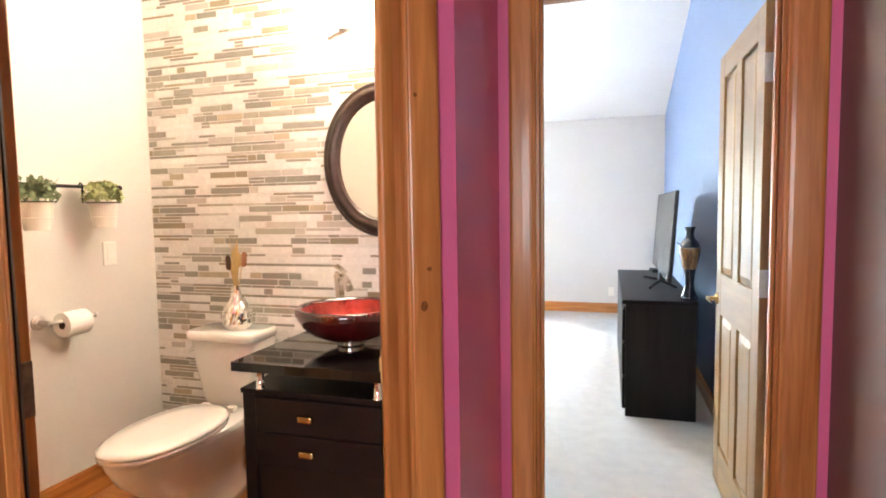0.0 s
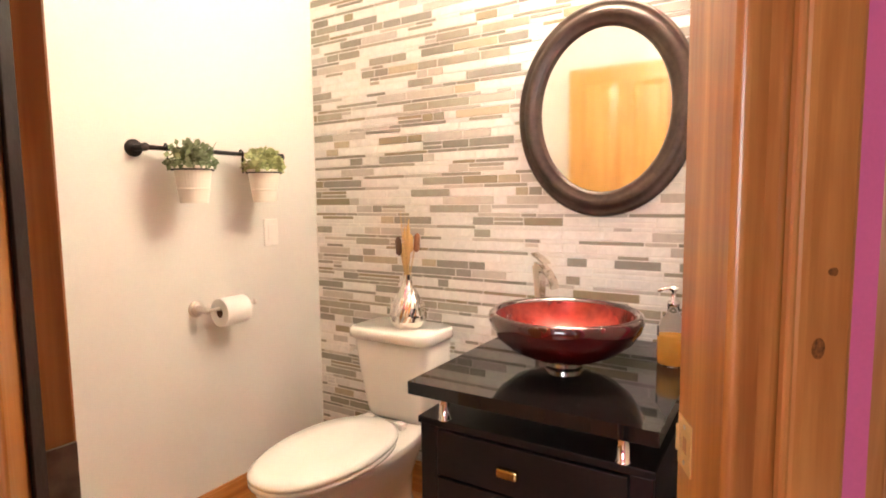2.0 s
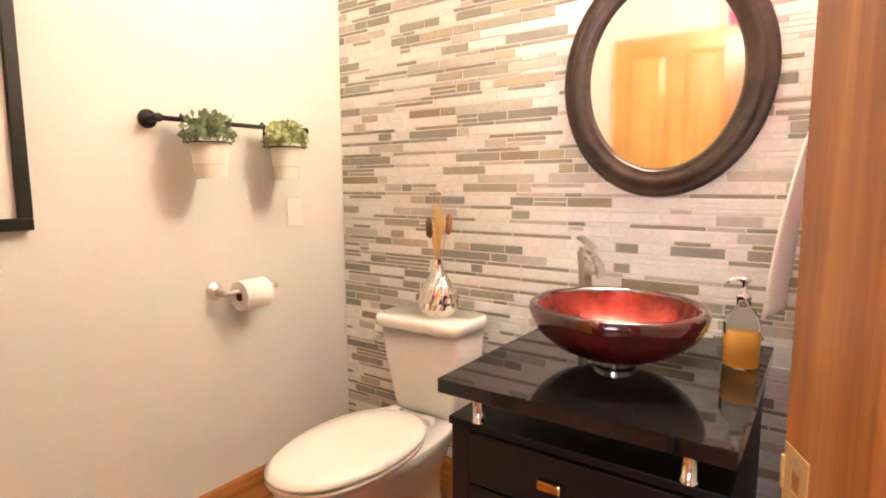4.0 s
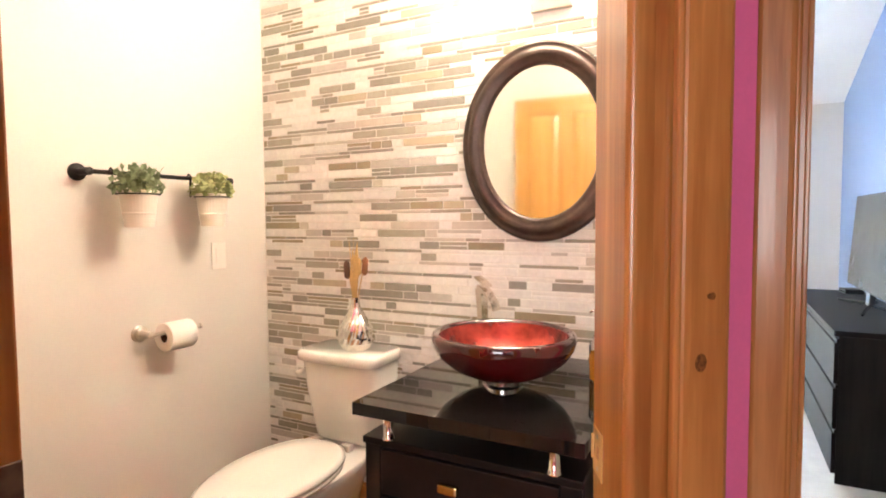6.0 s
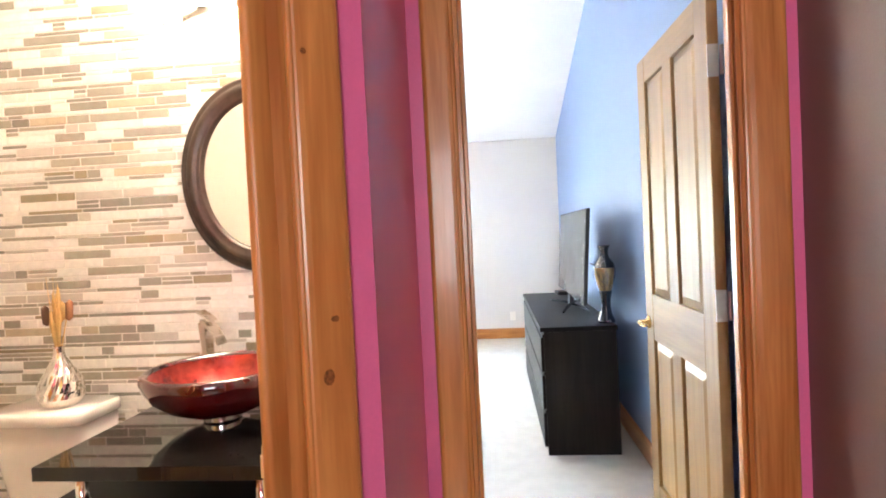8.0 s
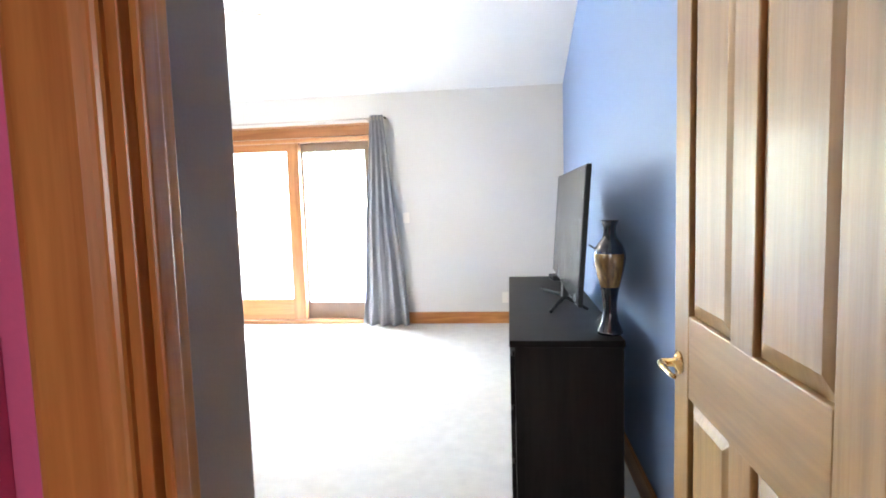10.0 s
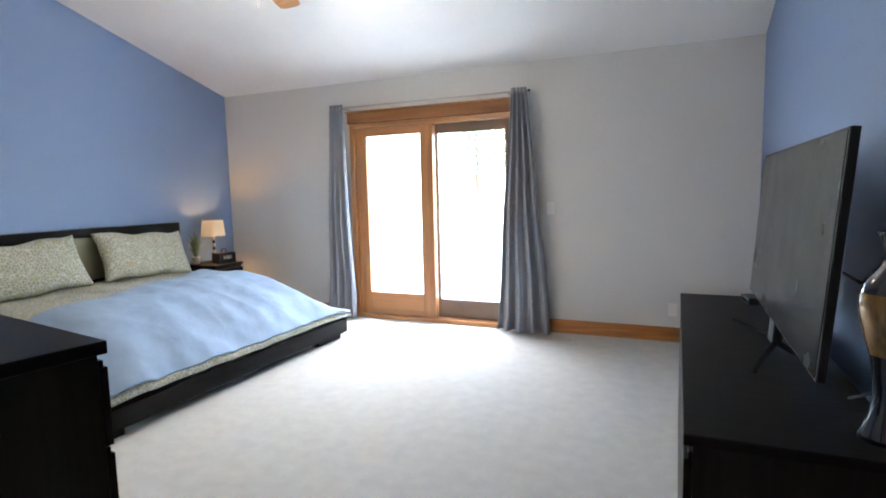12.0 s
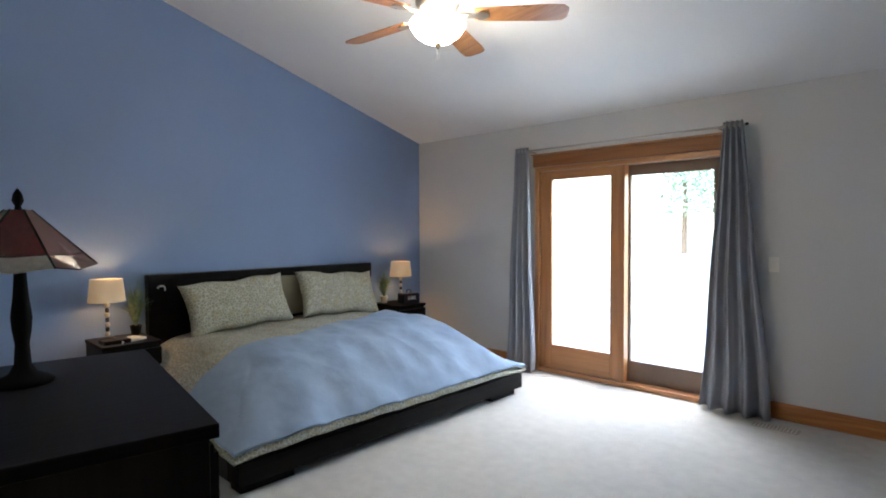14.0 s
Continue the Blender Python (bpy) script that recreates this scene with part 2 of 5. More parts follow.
LAMP_BASE = material("black_and_white_beads", (0.55, 0.50, 0.44), 0.35, vary=0.1, bump=0.0)
BEAD_DARK = material("dark_bead", (0.02, 0.018, 0.016), 0.3, vary=0.1, bump=0.0)
FROST = glow("lit_frosted_glass", (1.0, 0.88, 0.72), 100.0)
VANITY_GLOW = glow("lit_vanity_glass", (1.0, 0.86, 0.68), 14.0)
BLADE = wood("maple_fan_blade", (0.42, 0.17, 0.055), (0.58, 0.27, 0.10), axis=0, knots=False)
RED_STAINED = material("red_stained_glass", (0.065, 0.006, 0.008), 0.2, vary=0.4, bump=0.01)
PALE_STAINED = material("pale_stained_glass", (0.42, 0.40, 0.34), 0.25, vary=0.25, bump=0.01)
GRASS = material("pale_dry_lawn", (0.42, 0.43, 0.30), 0.95, vary=0.3, scale=0.6, fine=40, bump=0.3)
BARK = material("bark", (0.10, 0.075, 0.055), 0.9, vary=0.3, scale=6, bump=0.4)
CROWN = material("tree_leaves", (0.20, 0.30, 0.22), 0.7, vary=0.35, scale=2, bump=0.0)
PATIO = material("pale_concrete", (0.55, 0.54, 0.51), 0.9, vary=0.08, scale=1.5, bump=0.15)
GROUT = material("pale_grout", (0.82, 0.80, 0.74), 0.9, vary=0.06, bump=0.1)
PICTURE = material("sepia_print", (0.55, 0.52, 0.47), 0.5, vary=0.5, scale=7, fine=25, bump=0.0, second=(0.06, 0.06, 0.06))
MAT_BOARD = material("white_mat_board", (0.74, 0.71, 0.65), 0.7, vary=0.02, bump=0.02)

WHITES = ((0.85, 0.84, 0.80), (0.82, 0.81, 0.77), (0.87, 0.86, 0.82), (0.84, 0.82, 0.77))
DARKS = ((0.335, 0.32, 0.255), (0.37, 0.35, 0.28), (0.295, 0.285, 0.235), (0.40, 0.375, 0.295), (0.345, 0.30, 0.20), (0.315, 0.305, 0.26))
MIDS = ((0.60, 0.56, 0.49), (0.52, 0.45, 0.32), (0.56, 0.53, 0.48))
TALL_COLORS = [WHITES[0], DARKS[0], WHITES[1], MIDS[0], WHITES[2], DARKS[1], WHITES[3], WHITES[1], DARKS[2], WHITES[0], WHITES[2], MIDS[2], DARKS[3], WHITES[1], WHITES[3], DARKS[4], WHITES[0], MIDS[1], WHITES[2], DARKS[5], WHITES[3]]
THIN_COLORS = [DARKS[1], WHITES[0], DARKS[2], DARKS[0], WHITES[2], MIDS[0], DARKS[3], WHITES[1], DARKS[4], DARKS[5], WHITES[3], MIDS[2]]
TILE = palette("mosaic_tile", TALL_COLORS, "object")
TILE_THIN = palette("mosaic_strip", THIN_COLORS, "object")
TILE_REST = palette("mosaic_tile_rest", TALL_COLORS, "island")
TILE_REST_THIN = palette("mosaic_strip_rest", THIN_COLORS, "island")


def pattern_cloth(name):
    """A damask of small medallions, olive on cream."""
    m = bpy.data.materials.new(name)
    m.use_nodes = True
    n, l = m.node_tree.nodes, m.node_tree.links
    b = n["Principled BSDF"]
    b.inputs["Roughness"].default_value, b.inputs["Specular IOR Level"].default_value = 0.85, 0.2
    tc = n.new("ShaderNodeTexCoord")
    vor, wav, nz = n.new("ShaderNodeTexVoronoi"), n.new("ShaderNodeTexVoronoi"), n.new("ShaderNodeTexNoise")
    vor.inputs["Scale"].default_value, vor.inputs["Randomness"].default_value = 7.5, 0.15
    wav.feature = "DISTANCE_TO_EDGE"
    wav.inputs["Scale"].default_value, wav.inputs["Randomness"].default_value = 42, 1.0
    nz.inputs["Scale"].default_value = 70
    for node in (vor, wav, nz):
        l.new(tc.outputs["Object"], node.inputs["Vector"])
    scroll = n.new("ShaderNodeValToRGB")
    scroll.color_ramp.elements[0].position, scroll.color_ramp.elements[1].position = 0.02, 0.16
    scroll.color_ramp.elements[0].color, scroll.color_ramp.elements[1].color = (0.47, 0.455, 0.385, 1), (0.265, 0.255, 0.185, 1)
    l.new(wav.outputs["Distance"], scroll.inputs[0])
    ring = n.new("ShaderNodeMath")
    ring.operation = "COMPARE"
    ring.inputs[1].default_value, ring.inputs[2].default_value = 0.24, 0.055
    l.new(vor.outputs["Distance"], ring.inputs[0])
    soft = n.new("ShaderNodeMath")
    soft.operation = "MULTIPLY"
    soft.inputs[1].default_value = 0.55
    l.new(ring.outputs[0], soft.inputs[0])
    mix = n.new("ShaderNodeMix")
    mix.data_type = "RGBA"
    mix.inputs["B"].default_value = (0.34, 0.30, 0.17, 1)
    l.new(soft.outputs[0], mix.inputs["Factor"])
    l.new(scroll.outputs[0], mix.inputs["A"])
    l.new(mix.outputs["Result"], b.inputs["Base Color"])
    bp = n.new("ShaderNodeBump")
    bp.inputs["Strength"].default_value, bp.inputs["Distance"].default_value = 0.2, 0.01
    l.new(nz.outputs[0], bp.inputs["Height"])
    l.new(bp.outputs[0], b.inputs["Normal"])
    return m


DAMASK = pattern_cloth("olive_damask")


# ---- mesh helpers ----
def mesh_object(name, bm, mat, smooth=False):
    me = bpy.data.meshes.new(name)
    bm.normal_update()
    bm.to_mesh(me)
    bm.free()
    me.materials.append(mat)
    if smooth:
        me.polygons.foreach_set("use_smooth", [True] * len(me.polygons))
    return new(name, me)


def part(name, bm, mat, parent, label="", smooth=False):
    ob = mesh_object(name, bm, mat, smooth)
    ob.parent = parent
    return tagged(ob, label)


def thing(name, label, category, at=(0, 0, 0), turn=0, group="", kind=""):
    ob = new(name)
    ob.empty_display_size = 0.1
    ob.matrix_basis = pose(*at, 0, 0, turn)
    return tagged(ob, label, category, group, kind)


def box(bm, x0, x1, y0, y1, z0, z1, bevel=0.0):
    r = bmesh.ops.create_cube(bm, size=1.0)
    v = r["verts"]
    bmesh.ops.scale(bm, vec=(x1 - x0, y1 - y0, z1 - z0), verts=v)
    bmesh.ops.translate(bm, vec=((x0 + x1) / 2, (y0 + y1) / 2, (z0 + z1) / 2), verts=v)
    if bevel:
        edges = list({e for q in v for e in q.link_edges})
        bmesh.ops.bevel(bm, geom=edges, offset=bevel, segments=2, affect="EDGES", profile=0.5)
    return bm


def one_box(*a, **k):
    return box(bmesh.new(), *a, **k)


def lathe(profile, n=32, bm=None, at=(0, 0, 0), sx=1.0, sy=1.0):
    """Turn a profile of (radius, height) round the upright axis."""
    bm = bm or bmesh.new()
    rings = []
    for r, z in profile:
        if r < 1e-5:
            rings.append([bm.verts.new((at[0], at[1], at[2] + z))])
        else:
            rings.append([bm.verts.new((at[0] + r * sx * math.cos(2 * math.pi * i / n), at[1] + r * sy * math.sin(2 * math.pi * i / n), at[2] + z)) for i in range(n)])
    for a, b in zip(rings, rings[1:]):
        for i in range(n):
            j = (i + 1) % n
            if len(a) == 1 and len(b) == 1:
                continue
            if len(a) == 1:
                bm.faces.new((a[0], b[j], b[i]))
            elif len(b) == 1:
                bm.faces.new((a[i], a[j], b[0]))
            else:
                bm.faces.new((a[i], a[j], b[j], b[i]))
    return bm


def tube(points, r, n=10, bm=None):
    """A round bar along points."""
    bm = bm or bmesh.new()
    pts = [Vector(p) for p in points]
    rings = []
    for i, p in enumerate(pts):
        d = (pts[min(i + 1, len(pts) - 1)] - pts[max(i - 1, 0)]).normalized()
        side = d.cross(Vector((0, 0, 1)))
        if side.length < 0.05:
            side = d.cross(Vector((1, 0, 0)))
        side.normalize()
        up = side.cross(d)
        rr = r[i] if isinstance(r, (list, tuple)) else r
        rings.append([bm.verts.new(p + rr * (math.cos(2 * math.pi * k / n) * side + math.sin(2 * math.pi * k / n) * up)) for k in range(n)])
    for a, b in zip(rings, rings[1:]):
        for k in range(n):
            bm.faces.new((a[k], a[(k + 1) % n], b[(k + 1) % n], b[k]))
    bm.faces.new(rings[0][::-1])
    bm.faces.new(rings[-1])
    return bm


def sheet(fn, nu, nv, thick=0.0):
    """A grid of fn(u, v), u and v from 0 to 1, with a back when thick."""
    bm = bmesh.new()
    g = [[bm.verts.new(fn(i / nu, j / nv)) for j in range(nv + 1)] for i in range(nu + 1)]
    for i in range(nu):
        for j in range(nv):
            bm.faces.new((g[i][j], g[i + 1][j], g[i + 1][j + 1], g[i][j + 1]))
    if thick:
        bm.normal_update()
        bmesh.ops.solidify(bm, geom=bm.faces[:], thickness=thick)
    return bm


def moved(bm, m):
    bmesh.ops.transform(bm, matrix=m, verts=bm.verts)
    return bm


def prism(outline, z0, z1):
    """An upright prism on a plan of (x, y)."""
    bm = bmesh.new()
    lo = [bm.verts.new((x, y, z0)) for x, y in outline]
    hi = [bm.verts.new((x, y, z1)) for x, y in outline]
    bm.faces.new(lo[::-1])
    bm.faces.new(hi)
    for i in range(len(lo)):
        j = (i + 1) % len(lo)
        bm.faces.new((lo[i], lo[j], hi[j], hi[i]))
    return bm


def structure(name, bm, mat, label="", category=""):
    return tagged(mesh_object(name, bm, mat), label, category, kind="structure")


# ---- plan ----
BATH_Z = 0.05                      # bathroom and hall floor
TILE_Y, BATH_X = 2.95, -1.43       # tiled wall, bathroom's side wall
EAST, WEST, NORTH = 1.61, -4.02, 8.05
SOUTH, ENTRY_X = 3.085, 0.526      # bedroom's near wall, entry's side wall
DOOR_Y0, DOOR_Y1 = 2.575, 2.636     # wall of the bedroom door
RECESS_X = 0.545
CEIL, SLOPE = 2.545, 0.293         # bedroom ceiling height over the patio door, rise per metre
ANGLE = 44                         # the bathroom's door wall stands at an angle
JAMB = Vector((0.461, 1.814, 0))   # hall-side edge of the latch jamb
ALONG = Vector((math.cos(radians(ANGLE)), math.sin(radians(ANGLE)), 0))
INWARD = Vector((-math.sin(radians(ANGLE)), math.cos(radians(ANGLE)), 0))
DOORWAY, HEAD = 0.74, 2.12
SKEW = Matrix.Translation(JAMB) @ Matrix.Rotation(radians(ANGLE), 4, "Z")   # local x along the wall, y into the bathroom
HINGE_JAMB = Vector((-0.002, 1.215, 0))  # hall-side edge of the hinge jamb
SKEW_L = Matrix.Translation(HINGE_JAMB) @ Matrix.Rotation(radians(46), 4, "Z")
SPAN = (JAMB - HINGE_JAMB).length
SKEW_M = Matrix.Translation(HINGE_JAMB) @ Matrix.Rotation(math.atan2(JAMB.y - HINGE_JAMB.y, JAMB.x - HINGE_JAMB.x), 4, "Z")
TL, TR = 0.108, 0.050              # wall on the hinge side, and its rebated jamb


def ceiling_z(y):
    return CEIL + SLOPE * (NORTH - y)


# ---- setting: bedroom ----
structure("floor", one_box(WEST - 0.12, EAST + 0.12, DOOR_Y0, NORTH + 0.12, -0.1, 0.0), CARPET, "cream wall-to-wall bedroom carpet", "floor")
structure("wall_west", one_box(WEST - 0.12, WEST, SOUTH - 0.13, NORTH + 0.12, -0.1, 4.2), BLUE, "blue painted bedroom wall behind the bed", "wall")
structure("wall_east", one_box(EAST, EAST + 0.12, DOOR_Y1 + 0.002, NORTH + 0.12, -0.1, 4.4), BLUE, "blue painted bedroom wall behind the dresser", "wall")
PX0, PX1, PZ = -2.26, -0.45, 2.10
bm = one_box(WEST, PX0, NORTH, NORTH + 0.14, -0.1, 2.9)
box(bm, PX1, EAST, NORTH, NORTH + 0.14, -0.1, 2.9)
box(bm, PX0, PX1, NORTH, NORTH + 0.14, PZ, 2.9)
structure("wall_north", bm, GREY, "light grey bedroom wall round the patio door", "wall")
structure("wall_south", one_box(WEST, ENTRY_X - 0.111, TILE_Y + 0.012, SOUTH, -0.1, 4.4), GREY, "grey bedroom wall behind the chest of drawers", "wall")
bm = one_box(ENTRY_X - 0.12, 0.675, DOOR_Y0, DOOR_Y1, -0.1, 4.4)
box(bm, 1.47, EAST + 0.12, DOOR_Y0, DOOR_Y1, -0.1, 4.4)
box(bm, 0.675, 1.47, DOOR_Y0, DOOR_Y1, HEAD, 4.4)
structure("wall_entry", bm, PINK, "pink painted wall round the bedroom door", "wall")
structure("wall_entry_side", one_box(ENTRY_X - 0.11, ENTRY_X, DOOR_Y1 + 0.002, SOUTH - 0.001, -0.1, 4.4), SHADED_TAUPE, "taupe-grey wall beside the bedroom door, its tone darkened for shade", "wall")
bm = one_box(ENTRY_X, 0.675, DOOR_Y1 + 0.001, DOOR_Y1 + 0.008, 0, 4.3)
box(bm, 1.47, EAST, DOOR_Y1 + 0.001, DOOR_Y1 + 0.008, 0, 4.3)
box(bm, 0.675, 1.47, DOOR_Y1 + 0.001, DOOR_Y1 + 0.008, HEAD, 4.3)
structure("wall_entry_inside", bm, GREY, "grey bedroom side of the door wall", "wall")
bm = bmesh.new()
yy = (DOOR_Y0, NORTH + 0.14)
v = [bm.verts.new((x, y, ceiling_z(y) + h)) for h in (0, 0.12) for y in yy for x in (WEST - 0.12, EAST + 0.12)]
for f in ((0, 2, 3, 1), (4, 5, 7, 6), (0, 1, 5, 4), (2, 6, 7, 3), (0, 4, 6, 2), (1, 3, 7, 5)):
    bm.faces.new([v[i] for i in f])
structure("ceiling", bm, WHITE, "white sloping bedroom ceiling", "ceiling")


def baseboard(name, x0, x1, y0, y1, z, mat, h=0.13):
    bm = one_box(x0, x1, y0, y1, z, z + h - 0.012, 0.002)
    dx, dy = (0.004 if x1 - x0 < y1 - y0 else 0), (0.004 if x1 - x0 >= y1 - y0 else 0)
    box(bm, x0 + dx, x1 - dx, y0 + dy, y1 - dy, z + h - 0.014, z + h, 0.003)
    return structure(name, bm, mat, "varnished pine baseboard", "baseboard")


baseboard("baseboard", -0.44, EAST - 0.02, NORTH - 0.018, NORTH - 0.001, 0, PINE_X)
baseboard("baseboard", WEST + 0.02, PX0 - 0.01, NORTH - 0.018, NORTH - 0.001, 0, PINE_X)
baseboard("baseboard", EAST - 0.018, EAST - 0.001, 2.9, NORTH - 0.02, 0, PINE_Y)
baseboard("baseboard", WEST + 0.001, WEST + 0.018, SOUTH, NORTH - 0.02, 0, PINE_Y)

# ---- setting: hall and bathroom ----
structure("floor_hall", one_box(-0.6, 1.75, -1.3, DOOR_Y0 - 0.001, -0.1, -0.004), OAK_FLOOR, "oak plank hall floor", "floor")
structure("floor_bath", prism([(-1.5, 1.05), (-0.22, 1.18), (0.36, 1.90), (0.43, 2.0), (0.43, 2.96), (-1.5, 2.96)], -0.05, BATH_Z), OAK_FLOOR, "oak plank bathroom floor", "floor")
structure("wall_hall_east", one_box(EAST + 0.005, EAST + 0.12, -1.3, DOOR_Y0 - 0.001, -0.1, 2.74), TAUPE, "taupe painted hall wall", "wall")
# out of view; the opening, closed behind, is added to hold the hall's light
bm = one_box(-0.6, 0.35, -1.42, -1.3, -0.1, 2.74)
box(bm, 1.35, 1.75, -1.42, -1.3, -0.1, 2.74)
box(bm, 0.35, 1.35, -1.42, -1.3, -0.1, 0.9)
box(bm, 0.35, 1.35, -1.42, -1.3, 2.2, 2.74)
box(bm, 0.35, 1.35, -1.42, -1.41, 0.9, 2.2)
structure("wall_hall_back", bm, PINK, "pink painted hall wall with an assumed window, closed behind", "wall")
structure("wall_hall_west", one_box(-0.6, -0.46, -1.3, 0.78, -0.1, 2.74), PINK, "pink painted hall wall", "wall")
structure("ceiling_hall", one_box(-1.6, 1.75, -1.42, DOOR_Y0 - 0.001, 2.74, 2.86), WHITE, "white hall and bathroom ceiling", "ceiling")
structure("ceiling_bath", one_box(-1.6, 0.55, DOOR_Y0, TILE_Y, 2.74, 2.86), WHITE, "white bathroom ceiling", "ceiling")
T = 0.175
structure("wall_angled", moved(one_box(0.02, 0.145, 0.004, T - 0.004, -0.1, 2.74), SKEW), PINK, "pink painted angled wall beside the bathroom doorway", "wall")
bm = one_box(-0.80, -0.105, 0.004, TL - 0.004, -0.1, 2.74)
box(bm, -0.105, -0.02, 0.004, TR - 0.004, -0.1, 2.74)
structure("wall_angled_far", moved(bm, SKEW_L), PINK, "pink painted angled wall on the hinge side of the bathroom doorway", "wall")
structure("wall_over_doorway", moved(one_box(-0.02, SPAN + 0.02, 0.006, TL - 0.004, HEAD + 0.02, 2.74), SKEW_M), PINK, "pink painted wall over the bathroom doorway", "wall")
corner = SKEW @ Vector((0.145, 0.004, 0))
inner = SKEW @ Vector((0.145, T - 0.004, 0))
structure("wall_recess", prism([(corner.x, corner.y), (RECESS_X, DOOR_Y0 - 0.001), (0.43, DOOR_Y0 - 0.001), (0.43, inner.y)], -0.1, 2.74), PINK, "pink painted recess wall", "wall")
structure("wall_bath_east", one_box(0.428, 0.44, 2.02, TILE_Y - 0.001, -0.05, 2.74), CREAM, "cream painted bathroom wall", "wall")
structure("wall_bath_lining", moved(one_box(-0.78, -0.105, TL - 0.003, TL + 0.004, 0, 2.74), SKEW_L), CREAM, "cream painted bathroom wall beside the door", "wall")
structure("wall_bath_west", one_box(BATH_X - 0.12, BATH_X, 1.0, TILE_Y + 0.13, -0.05, 2.74), CREAM, "cream painted bathroom wall", "wall")
structure("wall_bath_front", one_box(BATH_X, -0.13, 1.04, 1.16, -0.05, 2.74), CREAM, "cream painted bathroom wall behind the open door", "wall")
tile_wall = structure("wall_tiled", one_box(BATH_X, 0.43, TILE_Y, TILE_Y + 0.012, -0.05, 2.74), GROUT, "wall of grey, white and beige mosaic bars in pale grout", "wall")
baseboard("baseboard", BATH_X + 0.001, BATH_X + 0.016, 1.2, TILE_Y - 0.02, BATH_Z, PINE_Y, 0.14)
baseboard("baseboard", BATH_X + 0.02, 0.42, TILE_Y - 0.017, TILE_Y - 0.001, BATH_Z, PINE_X, 0.14)


# ---- doors and their casings ----
FLAT = [(0, 0), (0, 0.007), (0.02, 0.010), (0.06, 0.0115), (0.10, 0.0112), (0.14, 0.0135), (0.24, 0.0155), (0.50, 0.017), (0.86, 0.018), (0.93, 0.0165), (0.975, 0.013), (1, 0.008), (1, 0)]
OGEE = [(0, 0), (0, 0.004), (0.04, 0.007), (0.09, 0.009), (0.11, 0.008), (0.16, 0.014), (0.20, 0.019), (0.23, 0.018), (0.27, 0.024), (0.33, 0.030), (0.37, 0.032), (0.95, 0.031), (0.99, 0.027), (1, 0.02), (1, 0)]


def casing(name, x0, x1, y_face, out, z1, m, mat=PINE, z0=0.0, prof=FLAT):
    """An upright casing board with a stepped, rounded profile, proud of a wall face."""
    bm = bmesh.new()
    w = x1 - x0
    lo = [bm.verts.new((x0 + p * w, y_face + out * d, z0)) for p, d in prof]
    hi = [bm.verts.new((x0 + p * w, y_face + out * d, z1)) for p, d in prof]
    for i in range(len(prof) - 1):
        bm.faces.new((lo[i], lo[i + 1], hi[i + 1], hi[i]))
    bm.faces.new(lo)
    bm.faces.new(hi[::-1])
    bmesh.ops.recalc_face_normals(bm, faces=bm.faces[:])
    return structure(name, moved(bm, m), mat, "varnished knotty pine door casing", "door casing")


I4 = Matrix.Identity(4)
# bathroom doorway: jambs, stops, head and casings, in the angled wall's own axes
nose = [(-0.059 + 0.012 * (1 - math.cos(a)) , 0.018 - 0.012 * math.sin(a)) for a in [radians(15 * k) for k in range(7)]]
structure("door_jamb", moved(prism(nose + [(-0.020, 0.009), (-0.004, 0.006), (0.019, 0.006), (0.019, T + 0.001), (-0.004, T + 0.001)], 0, HEAD + 0.019), SKEW), PINE, "varnished pine latch jamb with a rounded nose", "door jamb")
structure("door_jamb", moved(one_box(-0.019, 0.0, -0.001, TR, 0, HEAD + 0.019, 0.002), SKEW_L), PINE, "varnished pine hinge jamb", "door jamb")
structure("door_jamb", moved(one_box(0.0, SPAN, 0.003, TL - 0.002, HEAD, HEAD + 0.019, 0.002), SKEW_M), PINE_X, "varnished pine door head", "door jamb")
# dark strip in place of the shaded gap between jamb and door edge
structure("jamb_gap_shade", moved(one_box(0.0005, 0.004, 0.027, TR - 0.002, 0, HEAD - 0.013, 0.001), SKEW_L), material("dark_gap_brown", (0.022, 0.010, 0.006), 0.6, vary=0.2, spec=0.2), "near-black brown strip standing in for the shaded gap at the hinge jamb", "weather strip")
casing("door_casing", 0.004, 0.094, 0.003, -1, HEAD + 0.09, SKEW)
casing("door_casing", -0.004, -0.130, 0.003, -1, HEAD + 0.09, SKEW_L, prof=OGEE)
structure("door_casing", moved(one_box(0.003, SPAN - 0.003, -0.017, 0.002, HEAD + 0.024, HEAD + 0.09, 0.003), SKEW_M), PINE_X, "varnished pine head casing", "door casing")
casing("door_casing", 0.004, 0.06, T - 0.003, 1, HEAD + 0.09, SKEW)
KNOT = material("dark_knot", (0.20, 0.075, 0.022), 0.5, vary=0.5, scale=160, fine=400, bump=0.0, spec=0.2)
latch_casing = bpy.data.objects["door_casing"]
for x, z, w, hh in ((0.042, 1.146, 0.010, 0.013), (0.060, 1.237, 0.011, 0.006), (0.027, 1.655, 0.005, 0.005)):
    bm = moved(lathe([(0, 0.0006), (0.8, 0.0005), (1.0, 0.0)], 18), SKEW @ Matrix.Translation((x, -0.0139, z)) @ Matrix.Rotation(radians(90), 4, "X") @ Matrix.Diagonal((w, hh, 1, 1)))
    part("knot", bm, KNOT, latch_casing, "dark wood knot")
